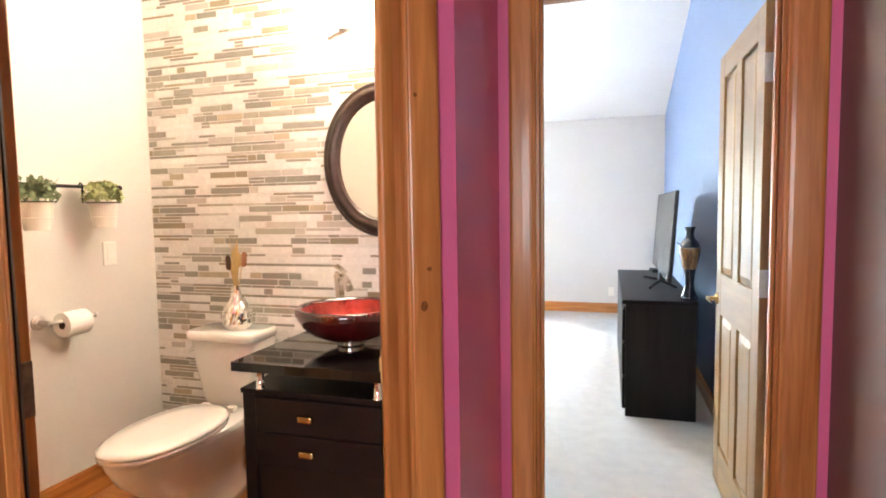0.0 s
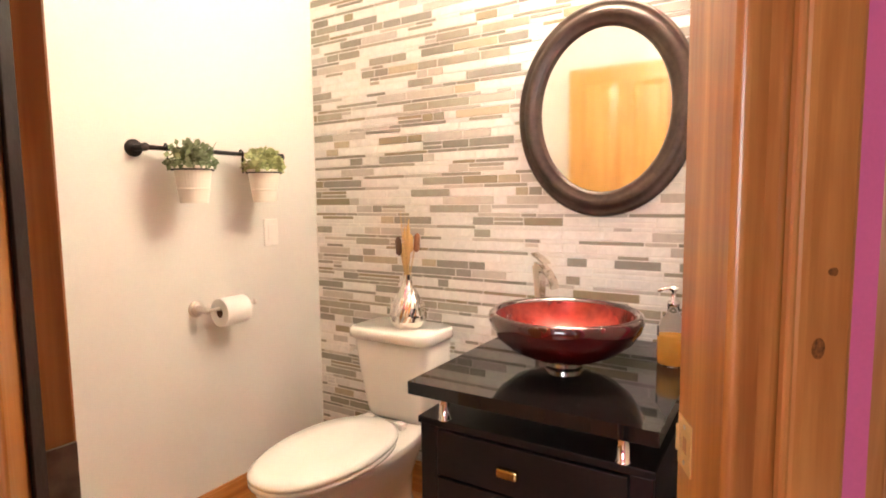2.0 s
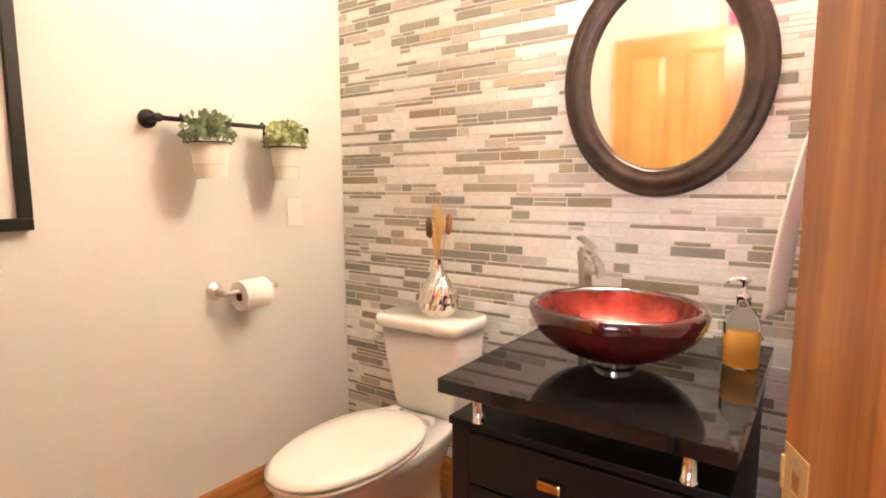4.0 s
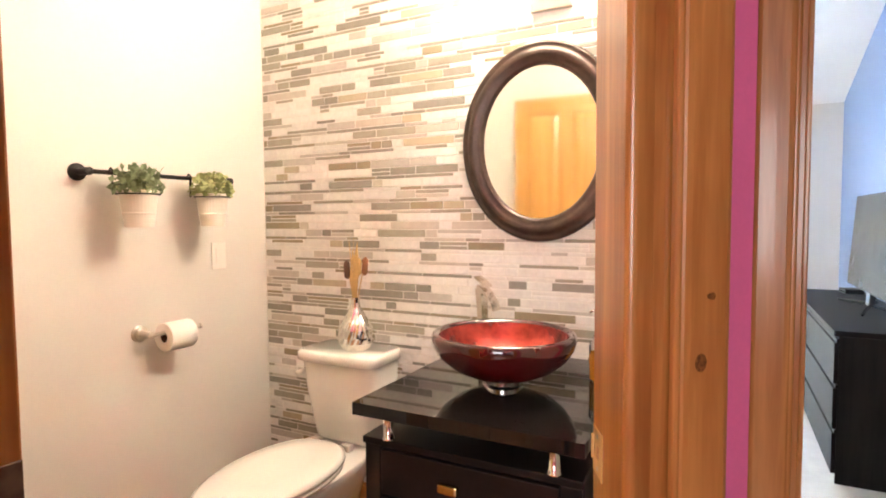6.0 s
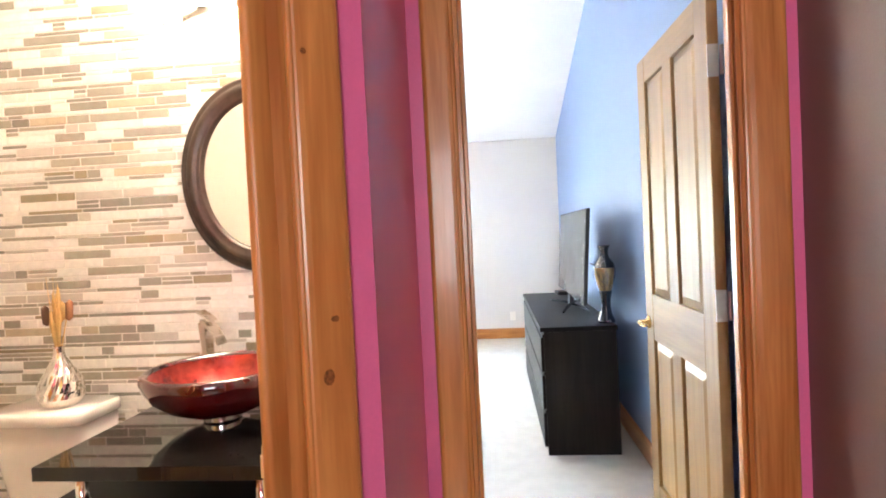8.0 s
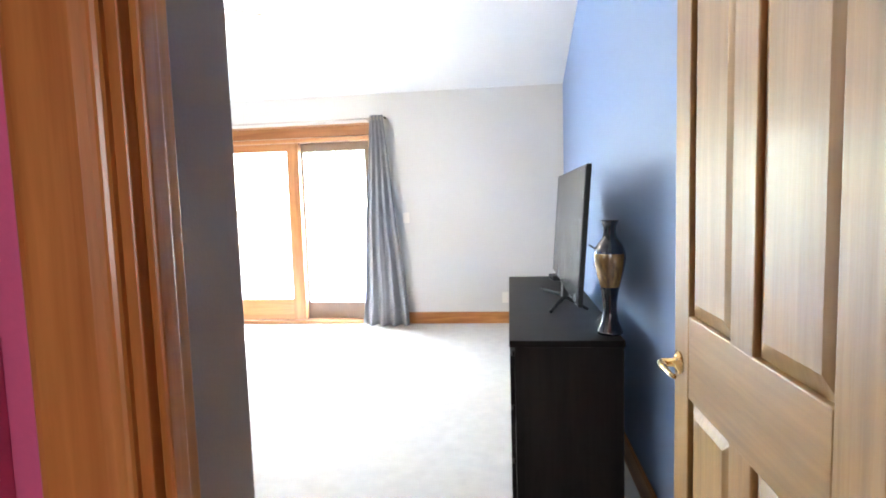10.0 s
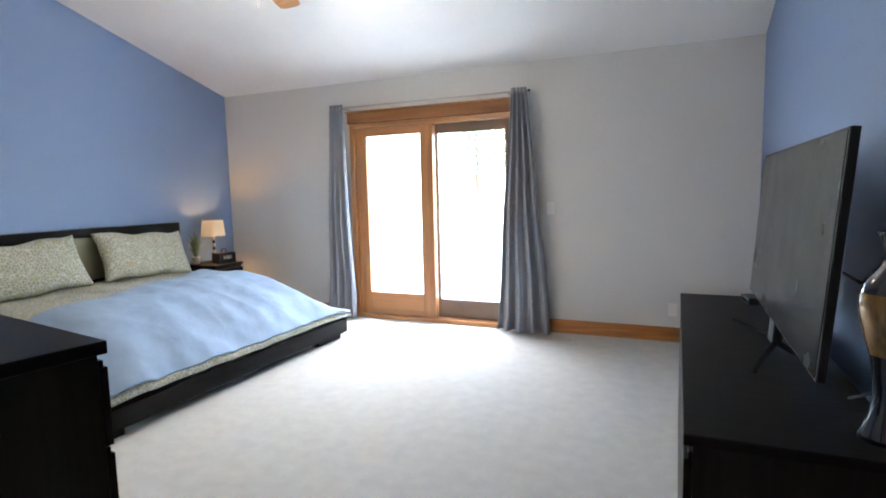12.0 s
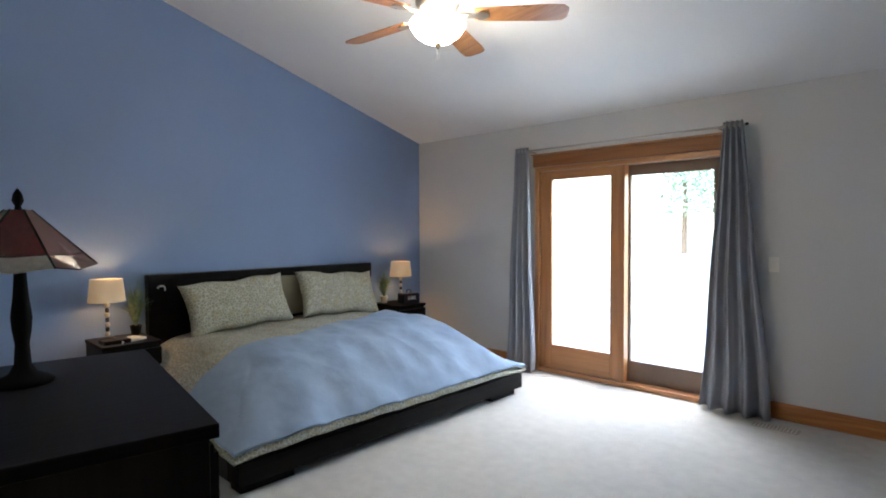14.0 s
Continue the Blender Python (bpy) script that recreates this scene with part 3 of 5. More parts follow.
# bedroom doorway
for x0, x1 in ((0.675, 0.694), (1.451, 1.47)):
    structure("door_jamb", one_box(x0, x1, DOOR_Y0 - 0.002, DOOR_Y1 + 0.010, 0, HEAD - 0.001, 0.002), PINE, "varnished pine door jamb", "door jamb")
structure("door_jamb", one_box(0.675, 1.47, DOOR_Y0 - 0.002, DOOR_Y1 + 0.010, HEAD - 0.0005, HEAD + 0.018, 0.002), PINE_X, "varnished pine door head", "door jamb")
for x0, x1 in ((0.6945, 0.706), (1.439, 1.4505)):
    structure("door_stop", one_box(x0, x1, 2.585, 2.612, 0, HEAD - 0.002, 0.003), PINE, "varnished pine door stop", "door stop")
casing("door_casing", 0.681, 0.585, DOOR_Y0 - 0.001, -1, HEAD + 0.09, I4)
casing("door_casing", 1.464, 1.582, DOOR_Y0 - 0.001, -1, HEAD + 0.09, I4)
structure("door_casing", one_box(0.682, 1.463, DOOR_Y0 - 0.019, DOOR_Y0 - 0.001, HEAD + 0.006, HEAD + 0.09, 0.003), PINE_X, "varnished pine head casing", "door casing")


def panel_door(name, label, at, turn, width, mat, mat_x, hinge_z=(0.25, 1.10, 1.86), height=2.09, knob=BRASS, face=1, metal=STEEL, edge=None):
    """A four-panel door whose hinge edge stands at its origin and whose leaf runs along local x. face: the side its knuckles are on."""
    d = thing(name, label, "door", at, turn, kind="structure")
    t, s = 0.035, 0.105
    for x0, x1 in ((0, s), (width - s, width)):
        part("stile", one_box(x0, x1, -t / 2, t / 2, 0.008, height, 0.003), edge if edge and x0 == 0 else mat, d)
    mid = width / 2
    part("mullion", one_box(mid - 0.05, mid + 0.05, -t / 2 + 0.001, t / 2 - 0.001, 0.2, height - 0.105, 0.003), mat, d)
    for z0, z1 in ((0.008, 0.21), (0.86, 1.06), (height - 0.11, height)):
        part("rail", one_box(s, width - s, -t / 2 + 0.0005, t / 2 - 0.0005, z0, z1, 0.003), mat_x, d)
    for x0, x1 in ((s, mid - 0.05), (mid + 0.05, width - s)):
        for z0, z1 in ((0.21, 0.86), (1.06, height - 0.11)):
            bm = one_box(x0 - 0.002, x1 + 0.002, -0.003, 0.003, z0 - 0.002, z1 + 0.002)
            for sgn in (-1, 1):
                m_ = 0.035
                o = [bm.verts.new(p) for p in ((x0, sgn * 0.0035, z0), (x1, sgn * 0.0035, z0), (x1, sgn * 0.0035, z1), (x0, sgn * 0.0035, z1))]
                q = [bm.verts.new(p) for p in ((x0 + m_, sgn * 0.0145, z0 + m_), (x1 - m_, sgn * 0.0145, z0 + m_), (x1 - m_, sgn * 0.0145, z1 - m_), (x0 + m_, sgn * 0.0145, z1 - m_))]
                for i in range(4):
                    j = (i + 1) % 4
                    bm.faces.new((o[i], o[j], q[j], q[i]) if sgn < 0 else (o[j], o[i], q[i], q[j]))
                bm.faces.new(q if sgn < 0 else q[::-1])
            part("panel", bm, mat, d)
    for z in hinge_z:
        h = part("hinge", one_box(-0.004, -0.0005, -t / 2 + 0.002, t / 2 + 0.002, z - 0.05, z + 0.05, 0.0008), metal, d, "worn steel hinge")
        part("knuckle", tube([(-0.004, face * (t / 2 + 0.006), z - 0.045), (-0.004, face * (t / 2 + 0.006), z + 0.045)], 0.006), metal, h)
    for sgn in (-1, 1):
        h = part("door_handle", moved(lathe([(0, 0), (0.028, 0), (0.030, 0.006), (0.018, 0.012), (0.011, 0.016), (0.010, 0.045), (0, 0.046)], 20),
                 Matrix.Translation((width - 0.045, sgn * t / 2, 0.93)) @ Matrix.Rotation(radians(-90 * sgn), 4, "X")), knob, d, "polished metal lever handle", True)
        part("lever", tube([(width - 0.045, sgn * (t / 2 + 0.045), 0.93), (width - 0.09, sgn * (t / 2 + 0.052), 0.932), (width - 0.13, sgn * (t / 2 + 0.048), 0.927), (width - 0.165, sgn * (t / 2 + 0.050), 0.933)],
                 [0.010, 0.008, 0.006, 0.006], 12), knob, h, smooth=True)
    part("latch_plate", one_box(width - 0.0005, width + 0.001, -0.012, 0.012, 0.885, 0.945), BRASS, d)
    return d


panel_door("door_bedroom", "pale pine four-panel bedroom door, standing open", (1.468, 2.765, 0.0), 90.2, 0.79, PALE_PINE, wood("pale_door_rail", (0.225, 0.120, 0.032), (0.325, 0.178, 0.054), rough=0.42, axis=0, knots=False, coat=0.05), face=-1, knob=BRASS)
hinge_at = Vector((-0.049, 1.263, 0))
# hinge stile in the browner pine, for the shade on the door's edge
panel_door("door_bath", "varnished pine four-panel bathroom door, swung open inwards", (hinge_at.x, hinge_at.y, BATH_Z + 0.005), 178, 0.70, DOOR_PINE, DOOR_PINE_X, hinge_z=(0.25, 1.02, 1.83), metal=DARK_STEEL, edge=PINE)
plate = thing("strike_plate", "brass strike plate on the bathroom door jamb", "strike plate", SKEW @ Vector((-0.0145, 0.145, 0.962)), ANGLE - 19.2, kind="structure")
bm = one_box(-0.0018, -0.0004, -0.028, 0.030, -0.038, -0.012)
box(bm, -0.0018, -0.0004, -0.028, 0.030, 0.012, 0.038)
box(bm, -0.0018, -0.0004, -0.028, -0.010, -0.012, 0.012)
box(bm, -0.0018, -0.0004, 0.012, 0.030, -0.012, 0.012)
part("plate", bm, STRIKE, plate)
part("lip", tube([(-0.001, 0.030, -0.02), (-0.001, 0.030, 0.02)], 0.004), STRIKE, plate)
for z in (-0.027, 0.027):
    part("screw", moved(lathe([(0, 0.0012), (0.004, 0.0008), (0.004, 0)], 10), Matrix.Translation((-0.0018, 0.0, z)) @ Matrix.Rotation(radians(-90), 4, "Y")), STEEL, plate)


# ---- things: bathroom ----
def toilet():
    t = thing("toilet", "white porcelain toilet with closed lid and cistern", "toilet", (-0.83, 2.93, BATH_Z), 0)
    # local: wall at y = 0, the bowl points to -y
    def bowl_ring(z, hw, y0, y1, n=36):
        pts = []
        for i in range(n):
            a = 2 * math.pi * i / n
            c, s = math.cos(a), math.sin(a)
            w = 0.96 * hw * (1 - 0.10 * max(0, -s))
            pts.append((w * math.copysign(abs(c) ** 0.85, c), (y0 + y1) / 2 + (y1 - y0) / 2 * math.copysign(abs(s) ** 0.9, s), z))
        return pts
    def rings(list_of, cap=True):
        bm = bmesh.new()
        rr = [[bm.verts.new(p) for p in r] for r in list_of]
        for a, b in zip(rr, rr[1:]):
            for i in range(len(a)):
                bm.faces.new((a[i], a[(i + 1) % len(a)], b[(i + 1) % len(a)], b[i]))
        if cap:
            bm.faces.new(rr[0][::-1])
            bm.faces.new(rr[-1])
        return bm
    part("bowl", rings([bowl_ring(0, 0.115, -0.66, -0.10), bowl_ring(0.03, 0.112, -0.66, -0.10), bowl_ring(0.10, 0.10, -0.62, -0.12), bowl_ring(0.20, 0.12, -0.69, -0.12),
                        bowl_ring(0.29, 0.165, -0.79, -0.10), bowl_ring(0.370, 0.187, -0.835, -0.05), bowl_ring(0.397, 0.190, -0.84, -0.04), bowl_ring(0.402, 0.185, -0.835, -0.045)]), PORCELAIN, t, smooth=True)
    part("seat", rings([bowl_ring(0.4025, 0.184, -0.845, -0.285), bowl_ring(0.406, 0.195, -0.852, -0.28), bowl_ring(0.417, 0.195, -0.852, -0.28), bowl_ring(0.4205, 0.188, -0.847, -0.285)]), PORCELAIN, t, smooth=True)
    part("lid", rings([bowl_ring(0.421, 0.188, -0.847, -0.275), bowl_ring(0.425, 0.196, -0.854, -0.27), bowl_ring(0.437, 0.195, -0.852, -0.27), bowl_ring(0.447, 0.177, -0.83, -0.29),
                       bowl_ring(0.451, 0.10, -0.72, -0.38)]), PORCELAIN, t, smooth=True)
    for x in (-0.075, 0.075):
        part("seat_hinge", one_box(x - 0.022, x + 0.022, -0.268, -0.235, 0.403, 0.432, 0.006), PORCELAIN, t)
    def tank_ring(z, hw, d):
        n, pts = 40, []
        for i in range(n):
            a = 2 * math.pi * i / n
            c, s = math.cos(a), math.sin(a)
            pts.append((0.87 * hw * math.copysign(abs(c) ** 0.28, c), -0.012 - d / 2 + d / 2 * math.copysign(abs(s) ** 0.28, s), z))
        return pts
    part("tank", rings([tank_ring(0.398, 0.150, 0.17), tank_ring(0.41, 0.158, 0.18), tank_ring(0.44, 0.166, 0.185), tank_ring(0.60, 0.196, 0.205), tank_ring(0.728, 0.208, 0.215)]), PORCELAIN, t, smooth=True)
    part("tank_lid", rings([tank_ring(0.7285, 0.216, 0.23), tank_ring(0.733, 0.222, 0.238), tank_ring(0.762, 0.222, 0.238), tank_ring(0.772, 0.214, 0.228)]), PORCELAIN, t, smooth=True)
    h = part("flush_handle", moved(lathe([(0, 0), (0.016, 0), (0.017, 0.01), (0.008, 0.016), (0, 0.016)], 16), Matrix.Translation((-0.178, -0.15, 0.675)) @ Matrix.Rotation(radians(-90), 4, "Y")), PORCELAIN, t)
    part("lever", tube([(-0.193, -0.15, 0.675), (-0.197, -0.19, 0.672), (-0.197, -0.225, 0.668)], [0.008, 0.008, 0.010]), PORCELAIN, h, smooth=True)
    return t


toilet()


def bottle_vase():
    v = thing("bottle_vase", "dimpled mercury-glass bottle vase with dried cattails on the cistern", "vase", (-0.795, 2.80, BATH_Z + 0.773))
    prof = [(0.0, 0.0), (0.045, 0.0), (0.058, 0.008), (0.072, 0.03), (0.076, 0.055), (0.070, 0.085), (0.055, 0.115), (0.036, 0.145), (0.022, 0.170), (0.017, 0.19), (0.018, 0.205), (0.021, 0.212), (0.017, 0.212), (0.013, 0.19)]
    bm = lathe(prof, 40)
    for q in bm.verts:
        r = math.hypot(q.co.x, q.co.y)
        if 0.012 < q.co.z < 0.165 and r > 0.02:
            a = math.atan2(q.co.y, q.co.x)
            row = q.co.z / 0.03
            k = 1 - 0.075 * (0.5 + 0.5 * math.cos(10 * a + math.pi * round(row)))
            q.co.x *= k
            q.co.y *= k
    part("bottle", bm, MERCURY, v, smooth=False)
    rng = random.Random(4)
    for i, (dx, dy, h) in enumerate(((-0.035, -0.01, 0.36), (0.045, 0.01, 0.375), (0.005, 0.02, 0.37))):
        s = part("stem", tube([(0, 0, 0.05), (dx * 0.3, dy * 0.3, 0.22), (dx, dy, h)], 0.0022, 6), STRAW, v)
        m = (CATTAIL, RED_CATTAIL, STRAW)[i]
        part("cattail", tube([(dx * 0.86, dy * 0.86, h - 0.075), (dx * 0.9, dy * 0.9, h - 0.066), (dx * 0.98, dy * 0.98, h - 0.012), (dx, dy, h)], [0.003, 0.012, 0.012, 0.003], 10), m, s, smooth=True)
    bm = bmesh.new()
    for i in range(26):
        a, sp, h = rng.uniform(0, 6.28), rng.uniform(0.004, 0.03), rng.uniform(0.30, 0.47)
        p = [(0.004 * math.cos(a), 0.004 * math.sin(a), 0.1), (sp * 0.35 * math.cos(a), sp * 0.35 * math.sin(a), 0.24), (sp * math.cos(a), sp * math.sin(a), h)]
        tube(p, [0.0018, 0.0025, 0.0006], 5, bm)
    for i in range(9):
        a, sp = rng.uniform(0, 6.28), rng.uniform(0.004, 0.02)
        z = rng.uniform(0.29, 0.40)
        tube([(sp * math.cos(a), sp * math.sin(a), z - 0.04), (sp * math.cos(a), sp * math.sin(a), z), (sp * 1.3 * math.cos(a), sp * 1.3 * math.sin(a), z + 0.045)], [0.002, 0.008, 0.001], 6, bm)
    part("dried_grass", bm, STRAW, v)
    return v


bottle_vase()


def vanity():
    x0, x1, y0, y1, z0 = -0.37, 0.262, 2.205, TILE_Y - 0.015, BATH_Z
    v = thing("vanity", "black lacquered vanity cabinet with polished black granite top on chrome posts", "vanity cabinet", (0, 0, 0))
    part("countertop", one_box(x0, x1, y0, y1, 0.814, 0.848), GRANITE, v, "polished black granite top")
    bx0, bx1, by0 = -0.372, 0.244, 2.262
    part("body", one_box(bx0, bx1, by0 + 0.019, y1, z0 + 0.12, 0.715, 0.003), LACQUER, v)
    part("cabinet_top", one_box(bx0 - 0.004, bx1 + 0.004, by0 - 0.004, y1, 0.715, 0.735, 0.003), LACQUER, v)
    for x in (bx0 + 0.002, bx1 - 0.052):
        part("side_post", one_box(x, x + 0.05, by0 + 0.001, by0 + 0.05, z0, 0.714, 0.003), LACQUER, v)
        part("leg", one_box(x, x + 0.05, y1 - 0.06, y1 - 0.01, z0, z0 + 0.119, 0.003), LACQUER, v)
    for i, (za, zb) in enumerate(((0.578, 0.705), (0.452, 0.572))):
        d = part("drawer_front", one_box(bx0 + 0.055, bx1 - 0.056, by0, by0 + 0.018, za, zb, 0.003), LACQUER, v)
        part("pull", one_box(-0.131, -0.073, by0 - 0.02, by0 - 0.001, (za + zb) / 2 - 0.013, (za + zb) / 2 + 0.013, 0.006), BRASS, d, "brushed copper pull")
    part("lower_shelf_front", one_box(bx0 + 0.055, bx1 - 0.056, by0 + 0.03, by0 + 0.045, z0 + 0.12, 0.44, 0.002), MAT_BOARD, v, "frosted pale door panel")
    for x, y in ((-0.295, 2.27), (0.175, 2.27), (-0.295, 2.86), (0.175, 2.86)):
        p = part("chrome_post", lathe([(0, 0.7352), (0.018, 0.7352), (0.018, 0.739), (0.015, 0.741), (0.015, 0.809), (0.018, 0.811), (0.018, 0.8138), (0, 0.8138)], 24, at=(x, y, 0)), CHROME, v, "chrome post", True)
    return v


vanity()
bowl = thing("vessel_sink", "round deep-red foil glass vessel sink on the vanity", "sink", (-0.060, 2.545, 0.8485))
bowl.scale = (0.91, 0.91, 0.97)
part("basin", lathe([(0.212, 0.154), (0.218, 0.162), (0.227, 0.165), (0.236, 0.158), (0.239, 0.145), (0.232, 0.120), (0.208, 0.086), (0.165, 0.053), (0.115, 0.032), (0.07, 0.024), (0, 0.024)], 64), RED_GLASS, bowl, "dark red glass outside", True)
part("foil_lining", lathe([(0.0, 0.036), (0.06, 0.038), (0.12, 0.050), (0.170, 0.078), (0.203, 0.118), (0.212, 0.154)], 64), RED_FOIL, bowl, "glowing red foil inside", True)
part("mounting_ring", lathe([(0, 0), (0.058, 0), (0.061, 0.006), (0.056, 0.018), (0.060, 0.025), (0.0, 0.025)], 32), CHROME, bowl, "chrome mounting ring", True)
part("drain", lathe([(0, 0.0425), (0.028, 0.0425), (0.032, 0.039), (0, 0.0385)], 24), CHROME, bowl, "chrome drain", True)

tap = thing("tap", "brushed nickel waterfall tap behind the sink", "tap", (-0.235, 2.80, 0.8485), 78)
tap.scale = (0.85, 0.55, 0.93)
part("base_flange", lathe([(0, 0), (0.032, 0), (0.032, 0.006), (0.026, 0.010), (0, 0.010)], 24), TAP_METAL, tap, smooth=True)


def swept(sections):
    """A bar through rectangular sections: centre y, centre z, half width, half depth along y, half height."""
    bm = bmesh.new()
    rr = []
    for y, z, hw, dy, dz in sections:
        rr.append([bm.verts.new(p) for p in ((-hw, y - dy, z - dz), (hw, y - dy, z - dz), (hw, y + dy, z + dz), (-hw, y + dy, z + dz))])
    for p, q in zip(rr, rr[1:]):
        for i in range(4):
            bm.faces.new((p[i], p[(i + 1) % 4], q[(i + 1) % 4], q[i]))
    bm.faces.new(rr[0][::-1])
    bm.faces.new(rr[-1])
    bmesh.ops.recalc_face_normals(bm, faces=bm.faces[:])
    return bm


part("column", swept([(0.0, 0.010, 0.019, 0.017, 0), (0.002, 0.12, 0.020, 0.017, 0), (0.006, 0.20, 0.023, 0.019, 0.002), (0.010, 0.262, 0.027, 0.024, 0.008)]), TAP_METAL, tap)
part("spout", swept([(0.020, 0.272, 0.027, 0.002, 0.012), (-0.02, 0.262, 0.027, 0.003, 0.011), (-0.055, 0.247, 0.028, 0.005, 0.008), (-0.085, 0.222, 0.029, 0.006, 0.004), (-0.102, 0.190, 0.030, 0.005, 0.001)]), TAP_METAL, tap)
part("lever", swept([(0.045, 0.312, 0.024, 0.001, 0.004), (0.0, 0.298, 0.026, 0.001, 0.004), (-0.045, 0.279, 0.026, 0.001, 0.003)]), TAP_METAL, tap)

soap = thing("soap_dispenser", "clear glass soap pump bottle with amber soap on the vanity", "soap dispenser", (0.205, 2.70, 0.8485))
part("bottle", lathe([(0, 0.0), (0.036, 0.0), (0.041, 0.006), (0.042, 0.09), (0.040, 0.115), (0.028, 0.140), (0.016, 0.152), (0.015, 0.170), (0, 0.170)], 32), CLEAR, soap, smooth=True)
part("liquid", lathe([(0, 0.005), (0.035, 0.005), (0.0385, 0.010), (0.0390, 0.086), (0, 0.086)], 32), SOAP, soap, "amber liquid soap", True)
part("label", sheet(lambda u, w: (-0.0425 * math.cos(radians(40 * (u - 0.5) + 20)), -0.0425 * math.sin(radians(40 * (u - 0.5) + 20)), 0.085 + 0.028 * w), 8, 2), IRON, soap, "dark label")
p = part("pump", lathe([(0, 0.1705), (0.017, 0.1705), (0.017, 0.183), (0.007, 0.187), (0.006, 0.212), (0.013, 0.216), (0.013, 0.226), (0, 0.228)], 20), CHROME, soap, "chrome pump", True)
part("nozzle", tube([(0, 0, 0.221), (-0.02, -0.012, 0.221), (-0.038, -0.024, 0.214)], 0.0045), CHROME, p, smooth=True)

tw = thing("hand_towel", "white hand towel with grey stripes hung on the bathroom wall", "towel", (0.372, 2.74, 0))


def towel_at(u, w):
    y = -0.17 + 0.34 * u
    z = 1.03 + 0.45 * w
    pinch = w ** 2
    return (-0.075 - 0.018 * math.sin(11 * u + 1) * (1 - 0.5 * w) + 0.045 * pinch - 0.02 * (1 - w), y * (1 - 0.75 * pinch), z - 0.03 * (1 - w) * math.cos(3 * u))


part("cloth", sheet(towel_at, 30, 24, 0.006), TOWEL, tw, smooth=True)
for w0 in (0.12, 0.17, 0.22, 0.27, 0.32, 0.37):
    part("stripe", sheet(lambda u, w: (lambda p: (p[0] - 0.002, p[1], p[2]))(towel_at(u, w0 + 0.018 * w)), 30, 1, 0.001), STRIPE, tw, "grey woven stripe", True)
rg = part("ring", tube([(-0.05 + 0.0 * math.cos(a), 0.07 * math.sin(a), 1.49 + 0.07 * math.cos(a)) for a in [2 * math.pi * i / 24 for i in range(25)]], 0.005, 8), NICKEL, tw, "nickel towel ring", True)
part("post", tube([(0.055, 0, 1.56), (-0.05, 0, 1.56)], [0.02, 0.009], 14), NICKEL, tw, smooth=True)

# oval mirror, hung on the tiles
MIR = thing("oval_mirror", "oval mirror in a broad dark bronze moulded frame", "mirror", (-0.068, TILE_Y - 0.012, 1.619))


def oval(a, b, prof, n=72):
    bm = bmesh.new()
    rr = []
    for d, y in prof:
        rr.append([bm.verts.new(((a - d) * math.cos(2 * math.pi * i / n), -y, (b - d) * math.sin(2 * math.pi * i / n))) for i in range(n)])
    for p, q in zip(rr, rr[1:]):
        for i in range(n):
            bm.faces.new((p[i], p[(i + 1) % n], q[(i + 1) % n], q[i]))
    return bm, rr


bm, rr = oval(0.302, 0.357, [(0.0, 0.0), (0.0, 0.014), (0.006, 0.022), (0.014, 0.024), (0.020, 0.020), (0.030, 0.032), (0.044, 0.037), (0.056, 0.034), (0.066, 0.024), (0.072, 0.026), (0.079, 0.022), (0.084, 0.012), (0.086, 0.006)])
part("frame", bm, BRONZE, MIR, smooth=True)
bm, rr = oval(0.302, 0.357, [(0.080, 0.008)])
bm.faces.new(rr[0])
bmesh.ops.recalc_face_normals(bm, faces=bm.faces[:])
part("glass", bm, MIRROR, MIR, "silvered glass")
bm, rr = oval(0.302, 0.357, [(0.01, 0.0)])
bm.faces.new(rr[0])
part("backing", bm, IRON, MIR)

# vanity light bar
vl = thing("vanity_light", "lit vanity light with a curved nickel arm and glass shades", "wall light", (-0.03, TILE_Y, 2.11))
part("backplate", one_box(-0.075, 0.075, -0.020, -0.001, -0.030, 0.035, 0.004), NICKEL, vl)
for x in (-0.03, 0.05):
    part("strut", tube([(x, -0.02, 0.01), (x + 0.005, -0.115, 0.068)], 0.006), NICKEL, vl, smooth=True)
bm = bmesh.new()
N = 16
for i in range(N + 1):
    u = i / N * 2 - 1
    x, z = 0.24 * u, 0.045 + 0.045 * (1 - u * u)
    for dy, dz in ((-0.130, -0.011), (-0.107, -0.011), (-0.107, 0.011), (-0.130, 0.011)):
        bm.verts.new((x, dy, z + dz))
bm.verts.ensure_lookup_table()
for i in range(N):
    for k in range(4):
        bm.faces.new([bm.verts[j] for j in (4 * i + k, 4 * i + (k + 1) % 4, 4 * i + 4 + (k + 1) % 4, 4 * i + 4 + k)])
bm.faces.new([bm.verts[j] for j in (3, 2, 1, 0)])
bm.faces.new([bm.verts[4 * N + j] for j in (0, 1, 2, 3)])
part("curved_arm", bm, NICKEL, vl, "brushed nickel arm")
for x in (-0.17, 0.0, 0.17):
    z = 0.045 + 0.045 * (1 - (x / 0.24) ** 2) + 0.012
    s = part("shade", lathe([(0.022, 0.0), (0.030, 0.01), (0.042, 0.05), (0.052, 0.10), (0.055, 0.115), (0.051, 0.115), (0.038, 0.05), (0.02, 0.012)], 24, at=(x, -0.1185, z)), VANITY_GLOW, vl, "glowing frosted glass shade", True)
    part("cup", lathe([(0, -0.002), (0.024, -0.002), (0.024, 0.012), (0, 0.012)], 20, at=(x, -0.1185, z)), NICKEL, s, smooth=True)
    lamp("vanity_bulb", "POINT", pose(-0.03 + x, TILE_Y - 0.148, 2.11 + z + 0.140), 14.6, (1.0, 0.87, 0.685), 0.09)


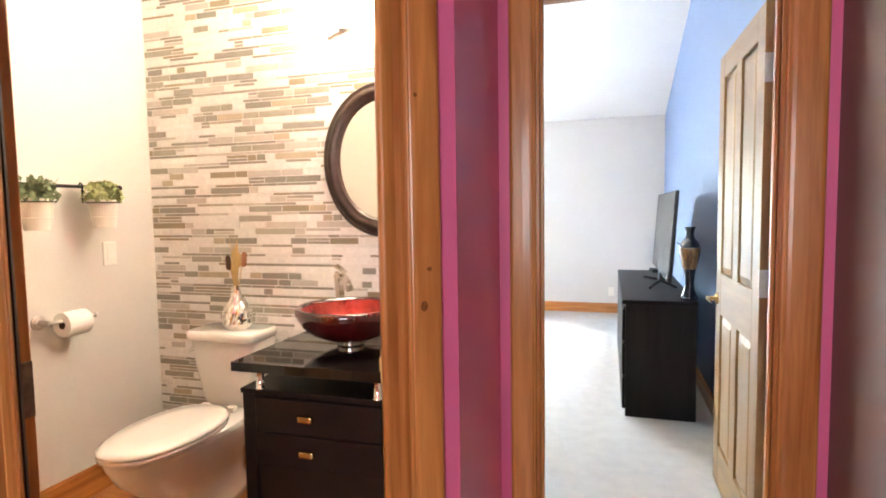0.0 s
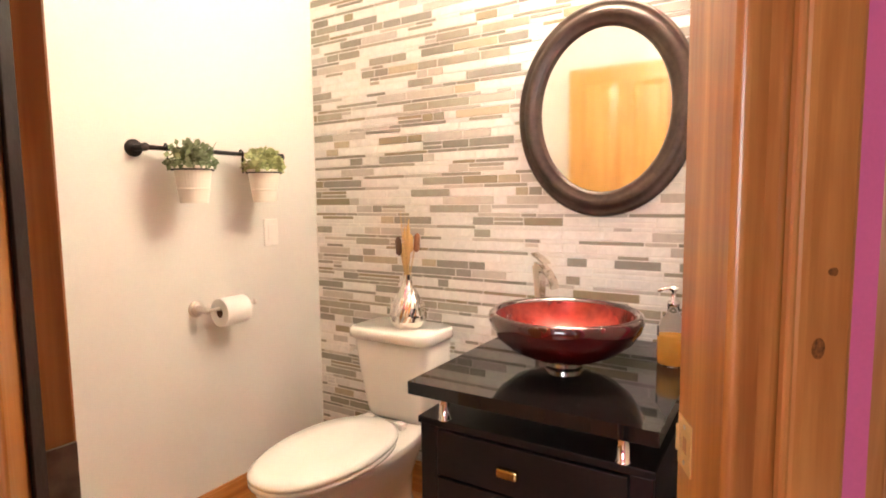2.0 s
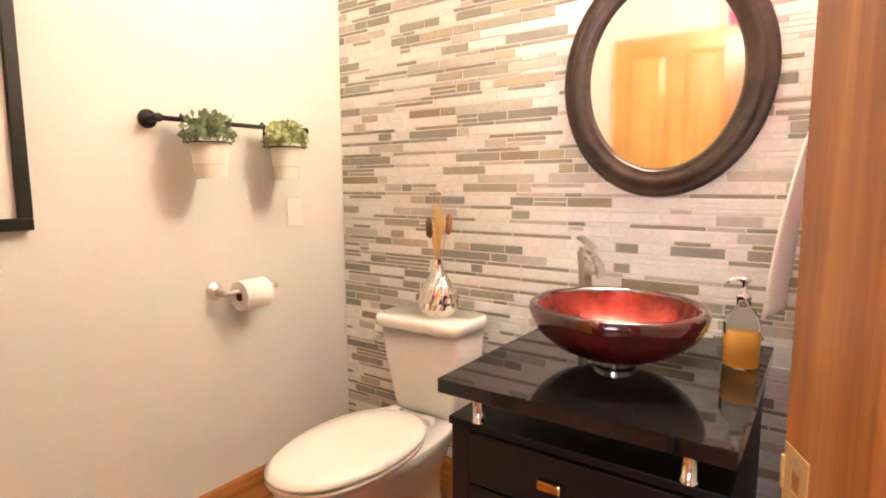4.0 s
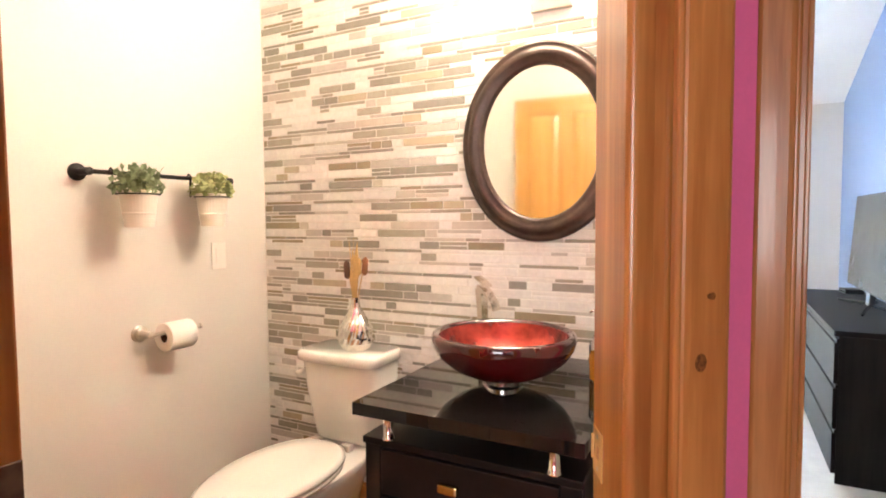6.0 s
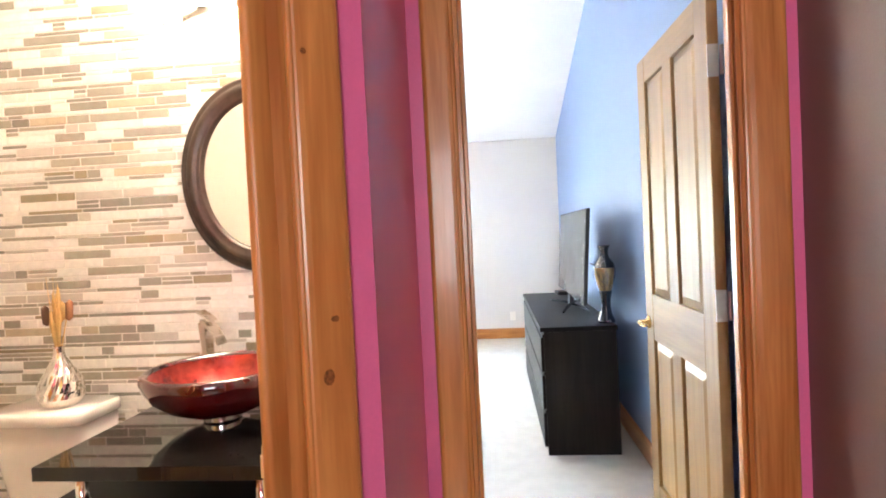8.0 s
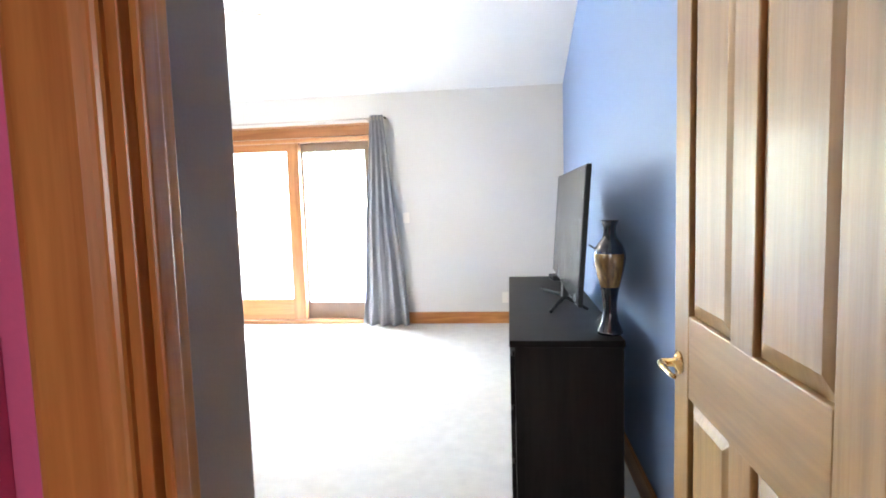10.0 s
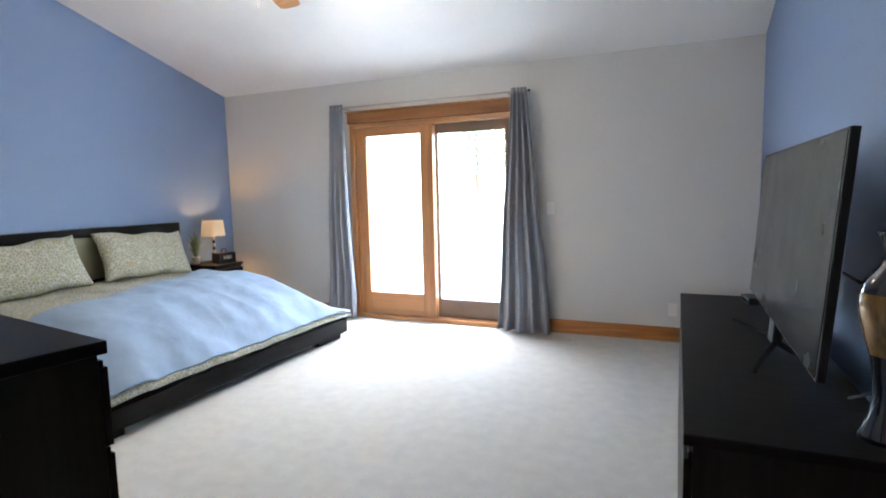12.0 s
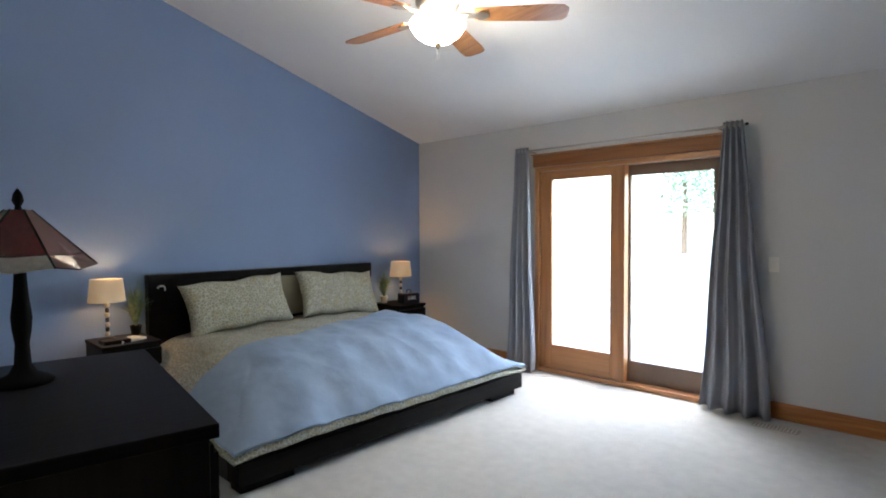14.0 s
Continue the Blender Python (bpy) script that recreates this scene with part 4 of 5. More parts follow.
# wall rail with two hanging plant pots
RAILZ, RAILX = 1.515, BATH_X + 0.07
rail = thing("wall_rail", "black iron rail on the cream wall", "rail", (BATH_X, 0, RAILZ))
part("bar", tube([(0.065, 2.09, 0), (0.065, 2.70, 0)], 0.008, 12), IRON, rail, smooth=True)
for y in (2.10, 2.685):
    m = Matrix.Translation((0, y, 0)) @ Matrix.Rotation(radians(90), 4, "Y")
    part("flange", moved(lathe([(0, 0), (0.030, 0), (0.030, 0.006), (0.022, 0.010), (0.012, 0.014), (0.011, 0.055), (0.014, 0.060), (0.014, 0.075), (0, 0.078)], 28), m), IRON, rail)


def pot(y, label, leaf, seed, r=0.066):
    p = thing("plant_pot", label, "hanging plant", (BATH_X + 0.125, y, 1.325), group="hanging plants")
    part("pot", lathe([(0, 0), (r * 0.70, 0), (r * 0.72, 0.004), (r * 0.80, 0.045), (r * 0.83, 0.047), (r * 0.83, 0.051), (r * 0.81, 0.053), (r * 0.95, 0.118), (r * 1.03, 0.120), (r * 1.03, 0.128), (r * 0.96, 0.129), (r * 0.9, 0.10), (0, 0.10)], 32), ENAMEL, p, smooth=False)
    part("wire_ring", tube([(r * 1.05 * math.cos(a), r * 1.05 * math.sin(a), 0.116) for a in [2 * math.pi * i / 24 for i in range(25)]], 0.0028, 6), IRON, p)
    part("hook", tube([(-r * 0.9, -0.055, 0.116), (-r * 0.9, -0.055, 0.15), (-0.055, -0.055, 0.20), (-0.065, -0.055, 0.207), (-0.075, -0.055, 0.198)], 0.0035, 8), IRON, p)
    rng = random.Random(seed)
    bm = bmesh.new()
    for i in range(330):
        a, e = rng.uniform(0, 2 * math.pi), rng.uniform(0.05, 1.45)
        rad = rng.uniform(0.55, 1.0)
        c = Vector((0.097 * rad * math.cos(e) * math.cos(a), 0.092 * rad * math.cos(e) * math.sin(a), 0.118 + 0.098 * rad * math.sin(e) * rng.uniform(0.75, 1.15)))
        d = Vector((rng.gauss(0, 1), rng.gauss(0, 1), rng.gauss(0.3, 1))).normalized()
        s = d.orthogonal().normalized()
        L, W = rng.uniform(0.016, 0.028), rng.uniform(0.007, 0.012)
        q = [bm.verts.new(c - d * L * 0.5), bm.verts.new(c + s * W), bm.verts.new(c + d * L * 0.6), bm.verts.new(c - s * W), ]
        bm.faces.new(q)
    part("foliage", bm, leaf, p, "small leafy foliage")
    bm = bmesh.new()
    for i in range(24):
        a, k = rng.uniform(0, 6.28), rng.uniform(0.03, 0.085)
        tube([(0, 0, 0.1), (k * 0.5 * math.cos(a), k * 0.5 * math.sin(a), 0.15), (k * math.cos(a), k * math.sin(a), 0.17 + rng.uniform(-0.02, 0.05))], 0.0012, 4, bm)
    part("stems", bm, leaf, p)
    return p


pot(2.235, "cream enamel pot with grey-green leafy plant hung from a rail", LEAF_A, 1)
pot(2.545, "cream enamel pot with light green leafy plant hung from a rail", LEAF_B, 2, 0.064)

tp = thing("toilet_paper_holder", "brushed nickel toilet paper holder on the cream wall", "paper holder", (BATH_X, 2.30, 0.922))
m = Matrix.Rotation(radians(90), 4, "Y")
part("flange", moved(lathe([(0, 0), (0.032, 0), (0.032, 0.006), (0.026, 0.009), (0.024, 0.014), (0.015, 0.018), (0.012, 0.06), (0.014, 0.075), (0, 0.08)], 32), m), NICKEL, tp)
part("arm", tube([(0.072, 0, 0), (0.072, 0.05, 0.0), (0.072, 0.205, 0.0)], 0.0075, 12), NICKEL, tp, smooth=True)
part("end_knob", tube([(0.072, 0.205, 0), (0.072, 0.215, 0), (0.072, 0.222, 0)], [0.008, 0.012, 0.006], 12), NICKEL, tp, smooth=True)
roll = thing("toilet_paper_roll", "white toilet paper roll on the holder", "toilet paper", (BATH_X + 0.072, 2.35, 0.905))
part("paper", moved(lathe([(0.020, 0), (0.054, 0), (0.055, 0.004), (0.055, 0.106), (0.054, 0.110), (0.020, 0.110), (0.020, 0)], 40), Matrix.Rotation(radians(-90), 4, "X")), PAPER, roll, smooth=False)
part("core", moved(lathe([(0.0195, 0.001), (0.0195, 0.109), (0.018, 0.109), (0.018, 0.001), (0.0195, 0.001)], 24), Matrix.Rotation(radians(-90), 4, "X")), CATTAIL, roll, "brown card core")

sw = thing("wall_plate", "blank white wall plate on the cream wall", "wall plate", (BATH_X, 2.67, 1.195))
part("plate", one_box(0.0005, 0.007, -0.037, 0.037, -0.058, 0.058, 0.003), PLATE, sw)
part("insert", one_box(0.0068, 0.009, -0.017, 0.017, -0.034, 0.034, 0.001), PLATE, sw)

pic = thing("framed_picture", "framed black-and-white print with white mat on the cream wall", "picture", (BATH_X, 1.46, 1.51))
for a in ((-0.305, 0.305, -0.325, -0.292), (-0.305, 0.305, 0.292, 0.325)):
    part("frame_rail", one_box(0.001, 0.028, a[0], a[1], a[2], a[3], 0.003), IRON, pic)
for a in ((-0.305, -0.272), (0.272, 0.305)):
    part("frame_stile", one_box(0.001, 0.0275, a[0], a[1], -0.2918, 0.2918, 0.003), IRON, pic)
part("mat", one_box(0.001, 0.012, -0.2715, 0.2715, -0.2915, 0.2915), MAT_BOARD, pic)
part("print", one_box(0.0122, 0.0135, -0.19, 0.19, -0.215, 0.215), PICTURE, pic)


# ---- things: bedroom ----
def patio_door():
    d = thing("patio_door", "wooden sliding patio door with two glazed leaves and insect screen", "patio door", (0, NORTH, 0), kind="structure")
    W0, W1, top = PX0, PX1, PZ
    for x0, x1 in ((W0 - 0.012, W0 + 0.04), (W1 - 0.04, W1 + 0.012)):
        part("outer_frame", one_box(x0, x1, -0.022, 0.138, 0.002, top, 0.003), FIR, d)
    part("head", one_box(W0 + 0.041, W1 - 0.041, -0.022, 0.138, top - 0.045, top + 0.0, 0.003), FIR_X, d)
    part("header_board", one_box(W0 - 0.03, W1 + 0.03, -0.032, -0.001, top + 0.004, 2.218, 0.003), HEADER_FIR, d, "broad wooden header board")
    part("cornice", one_box(W0 - 0.04, W1 + 0.04, -0.05, -0.001, 2.2185, 2.234, 0.004), FIR_X, d)
    part("sill", one_box(W0 + 0.041, W1 - 0.041, -0.03, 0.138, 0.002, 0.042, 0.003), FIR_X, d)
    mid = -1.36
    def leaf(x0, x1, y, mat, mat_x, st, bot, topr, nm):
        lf = part(nm, one_box(x0, x0 + st, y, y + 0.04, 0.044, top - 0.047, 0.003), mat, d)
        part("stile", one_box(x1 - st, x1, y, y + 0.04, 0.044, top - 0.047, 0.003), mat, lf)
        part("bottom_rail", one_box(x0 + st, x1 - st, y + 0.0005, y + 0.0395, 0.044, bot, 0.003), mat_x, lf)
        part("top_rail", one_box(x0 + st, x1 - st, y + 0.0005, y + 0.0395, topr, top - 0.047, 0.003), mat_x, lf)
        g = part("pane", one_box(x0 + st - 0.004, x1 - st + 0.004, y + 0.017, y + 0.023, bot - 0.004, topr + 0.004), PANE, lf, "clear glass pane")
        g.visible_shadow = False
        return lf
    leaf(W0 + 0.042, mid + 0.03, 0.018, FIR, FIR_X, 0.125, 0.285, 1.965, "fixed_leaf")
    part("meeting_post", one_box(mid + 0.032, mid + 0.06, -0.012, 0.07, 0.044, top - 0.047, 0.003), FIR, d)
    leaf(mid + 0.0, W1 - 0.042, 0.085, SCREEN_FRAME, SCREEN_FRAME, 0.075, 0.235, 1.955, "sliding_leaf")
    return d


patio_door()


def curtain(label, x0t, x1t, x0b, x1b, folds, seed, y=NORTH - 0.13):
    c = thing("curtain", label, "curtain", (0, y, 0), group="patio curtains")
    rng = random.Random(seed)
    ph = [rng.uniform(-0.5, 0.5) for _ in range(folds + 2)]
    def at(u, w):
        k = 1 - w
        x = (x0t + (x1t - x0t) * u) * w + (x0b + (x1b - x0b) * u) * k
        amp = 0.030 + 0.022 * k
        i = min(folds, int(u * folds))
        y_ = amp * math.sin(2 * math.pi * folds * u + 0.6 * ph[i] * k) + 0.02 * k * math.sin(5 * u + seed)
        z = 0.012 + 2.285 * w
        if w < 0.06:
            y_ *= 1.15
        return (x + 0.012 * k * math.sin(9 * w + ph[i]), y_, z)
    part("cloth", sheet(at, folds * 12, 40, 0.0025), CURTAIN, c, smooth=True)
    for i in range(folds * 2):
        u = (i + 0.5) / (folds * 2)
        p = at(u, 0.985)
        part("grommet", moved(lathe([(0.017, -0.002), (0.023, -0.002), (0.023, 0.002), (0.017, 0.002), (0.017, -0.002)], 14), Matrix.Translation((p[0], p[1] * 0.2, 2.262)) @ Matrix.Rotation(radians(90), 4, "Y")), STEEL, c)
    return c


curtain("grey grommet curtain gathered beside the patio door", -2.44, -2.275, -2.555, -2.21, 4, 3)
curtain("long grey grommet curtain gathered beside the patio door", -0.435, -0.295, -0.60, -0.07, 4, 8)
rod = thing("curtain_rod", "thin grey metal curtain rod over the patio door", "curtain rod", (0, NORTH - 0.13, 2.262))
part("rod", tube([(-2.42, 0, 0), (-0.27, 0, 0)], 0.008, 12), STEEL, rod, smooth=True)
for x in (-2.27, -0.47):
    part("bracket", tube([(x, 0.128, -0.01), (x, 0.0, -0.012)], 0.006, 8), STEEL, rod)
for x in (-2.42, -0.27):
    part("finial", lathe([(0, -0.013), (0.010, -0.009), (0.014, 0), (0.010, 0.009), (0, 0.013)], 14, at=(x, 0, 0)), IRON, rod, smooth=True)

o = thing("outlet", "white wall outlet above the baseboard", "outlet", (0.972, NORTH, 0.285))
part("plate", one_box(-0.036, 0.036, -0.006, -0.0005, -0.058, 0.058, 0.002), PLATE, o)
for z in (-0.022, 0.022):
    part("socket", one_box(-0.017, 0.017, -0.008, -0.0058, z - 0.015, z + 0.015, 0.001), PLATE, o)
o = thing("light_switch", "white light switch beside the patio curtain", "light switch", (-0.10, NORTH, 1.185))
part("plate", one_box(-0.036, 0.036, -0.006, -0.0005, -0.058, 0.058, 0.002), PLATE, o)
part("rocker", one_box(-0.010, 0.010, -0.011, -0.0058, -0.02, 0.02, 0.002), PLATE, o)
vt = thing("floor_vent", "beige metal floor vent in the carpet", "floor vent", (-0.02, 7.80, 0.0))
part("frame", one_box(-0.15, 0.15, -0.05, 0.05, 0.0005, 0.005, 0.002), STEEL, vt)
for i in range(12):
    part("slat", one_box(-0.135 + 0.0235 * i, -0.127 + 0.0235 * i, -0.04, 0.04, 0.0045, 0.0075), ENAMEL, vt)


def dresser(name, label, at, turn, length, depth, height, columns, rows, top_t=0.028):
    """Drawers open towards local -y; the origin is the middle of the back at the floor."""
    d = thing(name, label, "dresser", at, turn)
    part("top", one_box(-length / 2, length / 2, -depth, 0, height - top_t, height, 0.003), BLACKWOOD_Y, d)
    for x in (-length / 2 + 0.008, length / 2 - 0.026):
        part("side_panel", one_box(x, x + 0.018, -depth + 0.022, -0.004, 0.0, height - top_t - 0.0005, 0.002), BLACKWOOD, d)
    part("back_panel", one_box(-length / 2 + 0.027, length / 2 - 0.027, -0.012, -0.005, 0.03, height - top_t - 0.001), BLACKWOOD, d)
    part("plinth", one_box(-length / 2 + 0.027, length / 2 - 0.027, -depth + 0.05, -depth + 0.068, 0.0, 0.075, 0.002), BLACKWOOD, d)
    part("carcass", one_box(-length / 2 + 0.0265, length / 2 - 0.0265, -depth + 0.026, -0.013, 0.076, height - top_t - 0.001), BLACKWOOD, d)
    h = (height - top_t - 0.012 - 0.055) / rows
    w = (length - 0.004) / columns
    for r in range(rows):
        for c in range(columns):
            x0 = -length / 2 + 0.002 + c * w
            z0 = 0.055 + r * h
            bm = one_box(x0 + 0.0015, x0 + w - 0.0015, -depth + 0.002, -depth + 0.0215, z0, z0 + h - 0.022, 0.002)
            dr = part("drawer_front", bm, BLACKWOOD_Y, d)
            part("finger_lip", one_box(x0 + 0.0015, x0 + w - 0.0015, -depth + 0.012, -depth + 0.0215, z0 + h - 0.0215, z0 + h - 0.003, 0.001), BLACKWOOD_Y, dr)
    return d


dresser("dresser", "long black-brown wooden dresser with three rows of drawers", (1.478, (4.295 + 6.155) / 2, 0), -90, 1.86, 0.458, 0.78, 2, 3)
CH = Matrix.Translation((-0.315, 3.837, 0)) @ Matrix.Rotation(radians(-9), 4, "Z")
back = CH @ Vector((-0.515, -0.50, 0))
dresser("chest_of_drawers", "tall black-brown wooden chest of drawers", (back.x, back.y, 0), 171, 1.03, 0.50, 1.009, 2, 4, 0.034)

tv = thing("television", "thin black flat television on a splayed centre stand on the dresser", "television", (1.325, 5.147, 0.7805))
LEAN = Matrix.Translation((0, 0, 0.095)) @ Matrix.Rotation(radians(4), 4, "Y")
part("screen", moved(one_box(-0.0125, -0.010, -0.655, 0.655, 0.008, 0.608), LEAN), TV_SCREEN, tv, "dark glossy screen")
part("bezel", moved(one_box(-0.0100, 0.012, -0.664, 0.664, 0.0, 0.617, 0.003), LEAN), TV_PLASTIC, tv)
part("rear_housing", moved(one_box(0.0125, 0.04, -0.45, 0.45, 0.02, 0.36, 0.012), LEAN), TV_PLASTIC, tv)
st = part("stand_neck", moved(one_box(-0.012, 0.020, -0.05, 0.05, -0.075, 0.03, 0.006), LEAN), TV_PLASTIC, tv)
for x, y in ((-0.10, -0.34), (-0.10, 0.37), (0.085, -0.27), (0.085, 0.27)):
    part("stand_leg", tube([(0.0, 0.03 * (1 if y > 0 else -1), 0.030), (x * 0.5, y * 0.5, 0.022), (x, y, 0.011)], [0.011, 0.010, 0.008], 8), TV_STAND, st)
part("cable", tube([(0.05, -0.60, 0.36), (0.08, -0.68, 0.34), (0.125, -0.73, 0.26), (0.12, -0.69, 0.10), (0.10, -0.5, 0.012)], 0.004, 6), TV_PLASTIC, tv, smooth=True)
bx = thing("media_box", "small black media box on the dresser", "media box", (1.37, 5.98, 0.7805), 8)
part("case", one_box(-0.06, 0.06, -0.07, 0.07, 0, 0.035, 0.006), TV_PLASTIC, bx)
part("front_strip", one_box(-0.0605, -0.059, -0.055, 0.055, 0.012, 0.02), TV_SCREEN, bx)

vs = thing("tall_vase", "tall dark blue and amber glazed vase on the dresser", "vase", (1.438, 4.415, 0.7805))
part("foot", lathe([(0, 0), (0.048, 0), (0.053, 0.006), (0.052, 0.014), (0.034, 0.055), (0.028, 0.10), (0.030, 0.14), (0.037, 0.185), (0.040, 0.198)], 40), VASE_BLUE, vs, smooth=True)
part("amber_band", lathe([(0.040, 0.198), (0.050, 0.235), (0.062, 0.290), (0.065, 0.320), (0.063, 0.337)], 40), VASE_GOLD, vs, "amber dripping glaze band", True)
part("shoulder", lathe([(0.063, 0.337), (0.056, 0.362), (0.042, 0.384), (0.029, 0.400), (0.024, 0.420), (0.025, 0.442), (0.031, 0.462), (0.037, 0.472), (0.035, 0.472), (0.022, 0.44), (0.0, 0.44)], 40), VASE_BLUE, vs, smooth=True)


def smooth01(t):
    t = max(0.0, min(1.0, t))
    return t * t * (3 - 2 * t)


# bed
BX0, BX1, BY0, BY1 = -3.88, -1.885, 4.62, 7.26
bed = thing("bed", "black-brown wooden platform bed with a tall slab headboard", "bed", (0, 0, 0))
part("headboard", one_box(-3.985, -3.885, 4.835, 7.165, 0.0, 1.10, 0.006), BLACKWOOD_Y, bed)
part("foot_rail", one_box(BX1 - 0.12, BX1, BY0, BY1, 0.055, 0.185, 0.006), BLACKWOOD_Y, bed)
for y in (BY0, BY1 - 0.12):
    part("side_rail", one_box(BX0, BX1 - 0.121, y, y + 0.12, 0.055, 0.185, 0.006), BLACKWOOD, bed)
part("slat_deck", one_box(BX0 + 0.0, BX1 - 0.125, BY0 + 0.122, BY1 - 0.122, 0.10, 0.17), BLACKWOOD_Y, bed)
for x in (BX1 - 0.16, BX0 + 0.2):
    for y in (BY0 + 0.03, BY1 - 0.40):
        part("foot_block", one_box(x, x + 0.12, y, y + 0.34, 0.0, 0.0545, 0.004), BLACKWOOD_Y, bed)
mt = thing("mattress", "thick mattress under the bedding", "mattress", (0, 0, 0))
part("core", one_box(BX0 + 0.01, -2.42, 5.10, 6.88, 0.186, 0.46, 0.06), TOWEL, mt)


def dome(t):
    """A pillowy fall: flat at first, steep at the hem."""
    t = max(0.0, min(0.995, t))
    return 0.5 * (1 - math.sqrt(1 - t * t)) + 0.5 * t ** 2.2


def bedding(x, y, lift=0.0):
    """Height of the quilted top over the plan."""
    foot = dome((x + 2.85) / 1.0)
    near = dome((5.22 - y) / 0.62)
    far = smooth01((y - 6.72) / 0.56) ** 1.5
    k = 1 - (1 - foot) * (1 - near) * (1 - far)
    z = 0.60 - 0.405 * k
    puff = 0.016 * noise.noise(Vector((x * 2.3, y * 2.3, 1.0))) + 0.010 * noise.noise(Vector((x * 6, y * 6, 4.0)))
    fold = 0.022 * k * (1 - k) * 4 * math.sin(15 * (y if foot > near else x) + 3 * noise.noise(Vector((x * 2, y * 2, 0))))
    return z + puff * (1 - 0.5 * k) + fold * 0.3 + lift


def creases(x, y):
    """Shallow ridges that wander over the cloth, as in a duvet pulled into place."""
    a = noise.noise(Vector((x * 2.2 + 5, y * 3.4, 2.0)))
    b = noise.noise(Vector((x * 5.5, y * 4.0 + 3, 7.0)))
    return 0.020 * (0.35 - abs(a)) + 0.011 * (0.3 - abs(b))


def quilt(bm_x0, bm_x1, y0, y1, lift, nx, ny, thick, edge=None, loose=0.0):
    def at(u, w):
        y = y0 + (y1 - y0) * w
        xa = bm_x0 + (edge(y) if edge else 0)
        x = xa + (bm_x1 - xa) * u
        foot, side = smooth01((u - 0.80) / 0.20), smooth01((0.10 - w) / 0.10)
        z = max(0.197 + 0.35 * lift + 0.008 * math.sin(9 * y) * math.sin(23 * y + x), bedding(x, y, lift))
        sway = noise.noise(Vector((x * 3.0 + 9, y * 3.2, 0.5))) + 0.5 * noise.noise(Vector((x * 7, y * 7.5, 3.5)))
        z += loose * (creases(x, y) * (1 - 0.4 * foot) + 0.045 * max(0.0, sway) * max(foot, side))
        return (x + loose * foot * (0.035 * sway - 0.012), y + loose * side * (0.03 * sway + 0.012), z)
    return sheet(at, nx, ny, thick)


dv = thing("duvet", "pale blue duvet with olive patterned lining drawn over the bed", "duvet", (0, 0, 0))
part("blue_cover", quilt(-2.91, -1.850, BY0 - 0.030, BY1 + 0.014, 0.045, 110, 170, -0.022, lambda y: 0.24 * (5.8 - y) / 1.1 + 0.05 * math.sin(2.6 * y) + 0.02 * math.sin(7 * y), 1.0), DUVET, dv, smooth=True)
part("patterned_lining", quilt(-3.80, -1.853, BY0 - 0.033, BY1 + 0.022, 0.0, 90, 130, -0.02, None, 0.45), DAMASK, dv, "olive damask lining", True)


def pillow(y0, y1, tilt, label):
    p = thing("pillow", label, "pillow", (-3.66, (y0 + y1) / 2, 0.63), group="pillows")
    w, h, t = (y1 - y0) / 2, 0.235, 0.085
    def side(sgn):
        def at(u, v):
            a, b = 2 * u - 1, 2 * v - 1
            k = max(0, (1 - abs(a) ** 3.2) * (1 - abs(b) ** 3.2)) ** 0.55
            pinch = 1 - 0.06 * (1 - abs(a)) * abs(b) - 0.0
            z = b * h * (1 - 0.09 * (1 - a * a)) + 0.010 * math.sin(7 * a + y0)
            y = a * w * (1 - 0.07 * (1 - b * b))
            x = sgn * (t * k + 0.006) + 0.008 * noise.noise(Vector((a * 3, b * 3, sgn * 2 + y0)))
            return (x, y, z)
        return at
    bm = sheet(side(1), 40, 28)
    b2 = sheet(side(-1), 40, 28)
    me = bpy.data.meshes.new("tmp")
    b2.to_mesh(me)
    b2.free()
    bm.from_mesh(me)
    bpy.data.meshes.remove(me)
    bmesh.ops.remove_doubles(bm, verts=bm.verts, dist=0.014)
    bmesh.ops.recalc_face_normals(bm, faces=bm.faces[:])
    m = Matrix.Translation((0, 0, h * 0.86)) @ Matrix.Rotation(radians(-24), 4, "Y") @ Matrix.Rotation(radians(tilt), 4, "X")
    part("case", moved(bm, m), DAMASK, p, smooth=True)
    return p


pillow(5.02, 5.98, 3.5, "olive damask pillow leaning on the headboard")
pillow(6.10, 7.02, -3.5, "olive damask pillow leaning on the headboard")
bp = thing("back_pillow", "plain olive pillow standing behind the patterned pillows", "pillow", (-3.83, 6.0, 0.62))
part("case", lathe([(0, -0.20), (0.03, -0.19), (0.045, -0.1), (0.05, 0), (0.045, 0.1), (0.03, 0.18), (0, 0.19)], 24, at=(0, 0, 0.22), sx=1.0, sy=9.0), material("plain_olive_cloth", (0.17, 0.16, 0.11), 0.9, vary=0.06, fine=200, bump=0.2), bp, smooth=True)


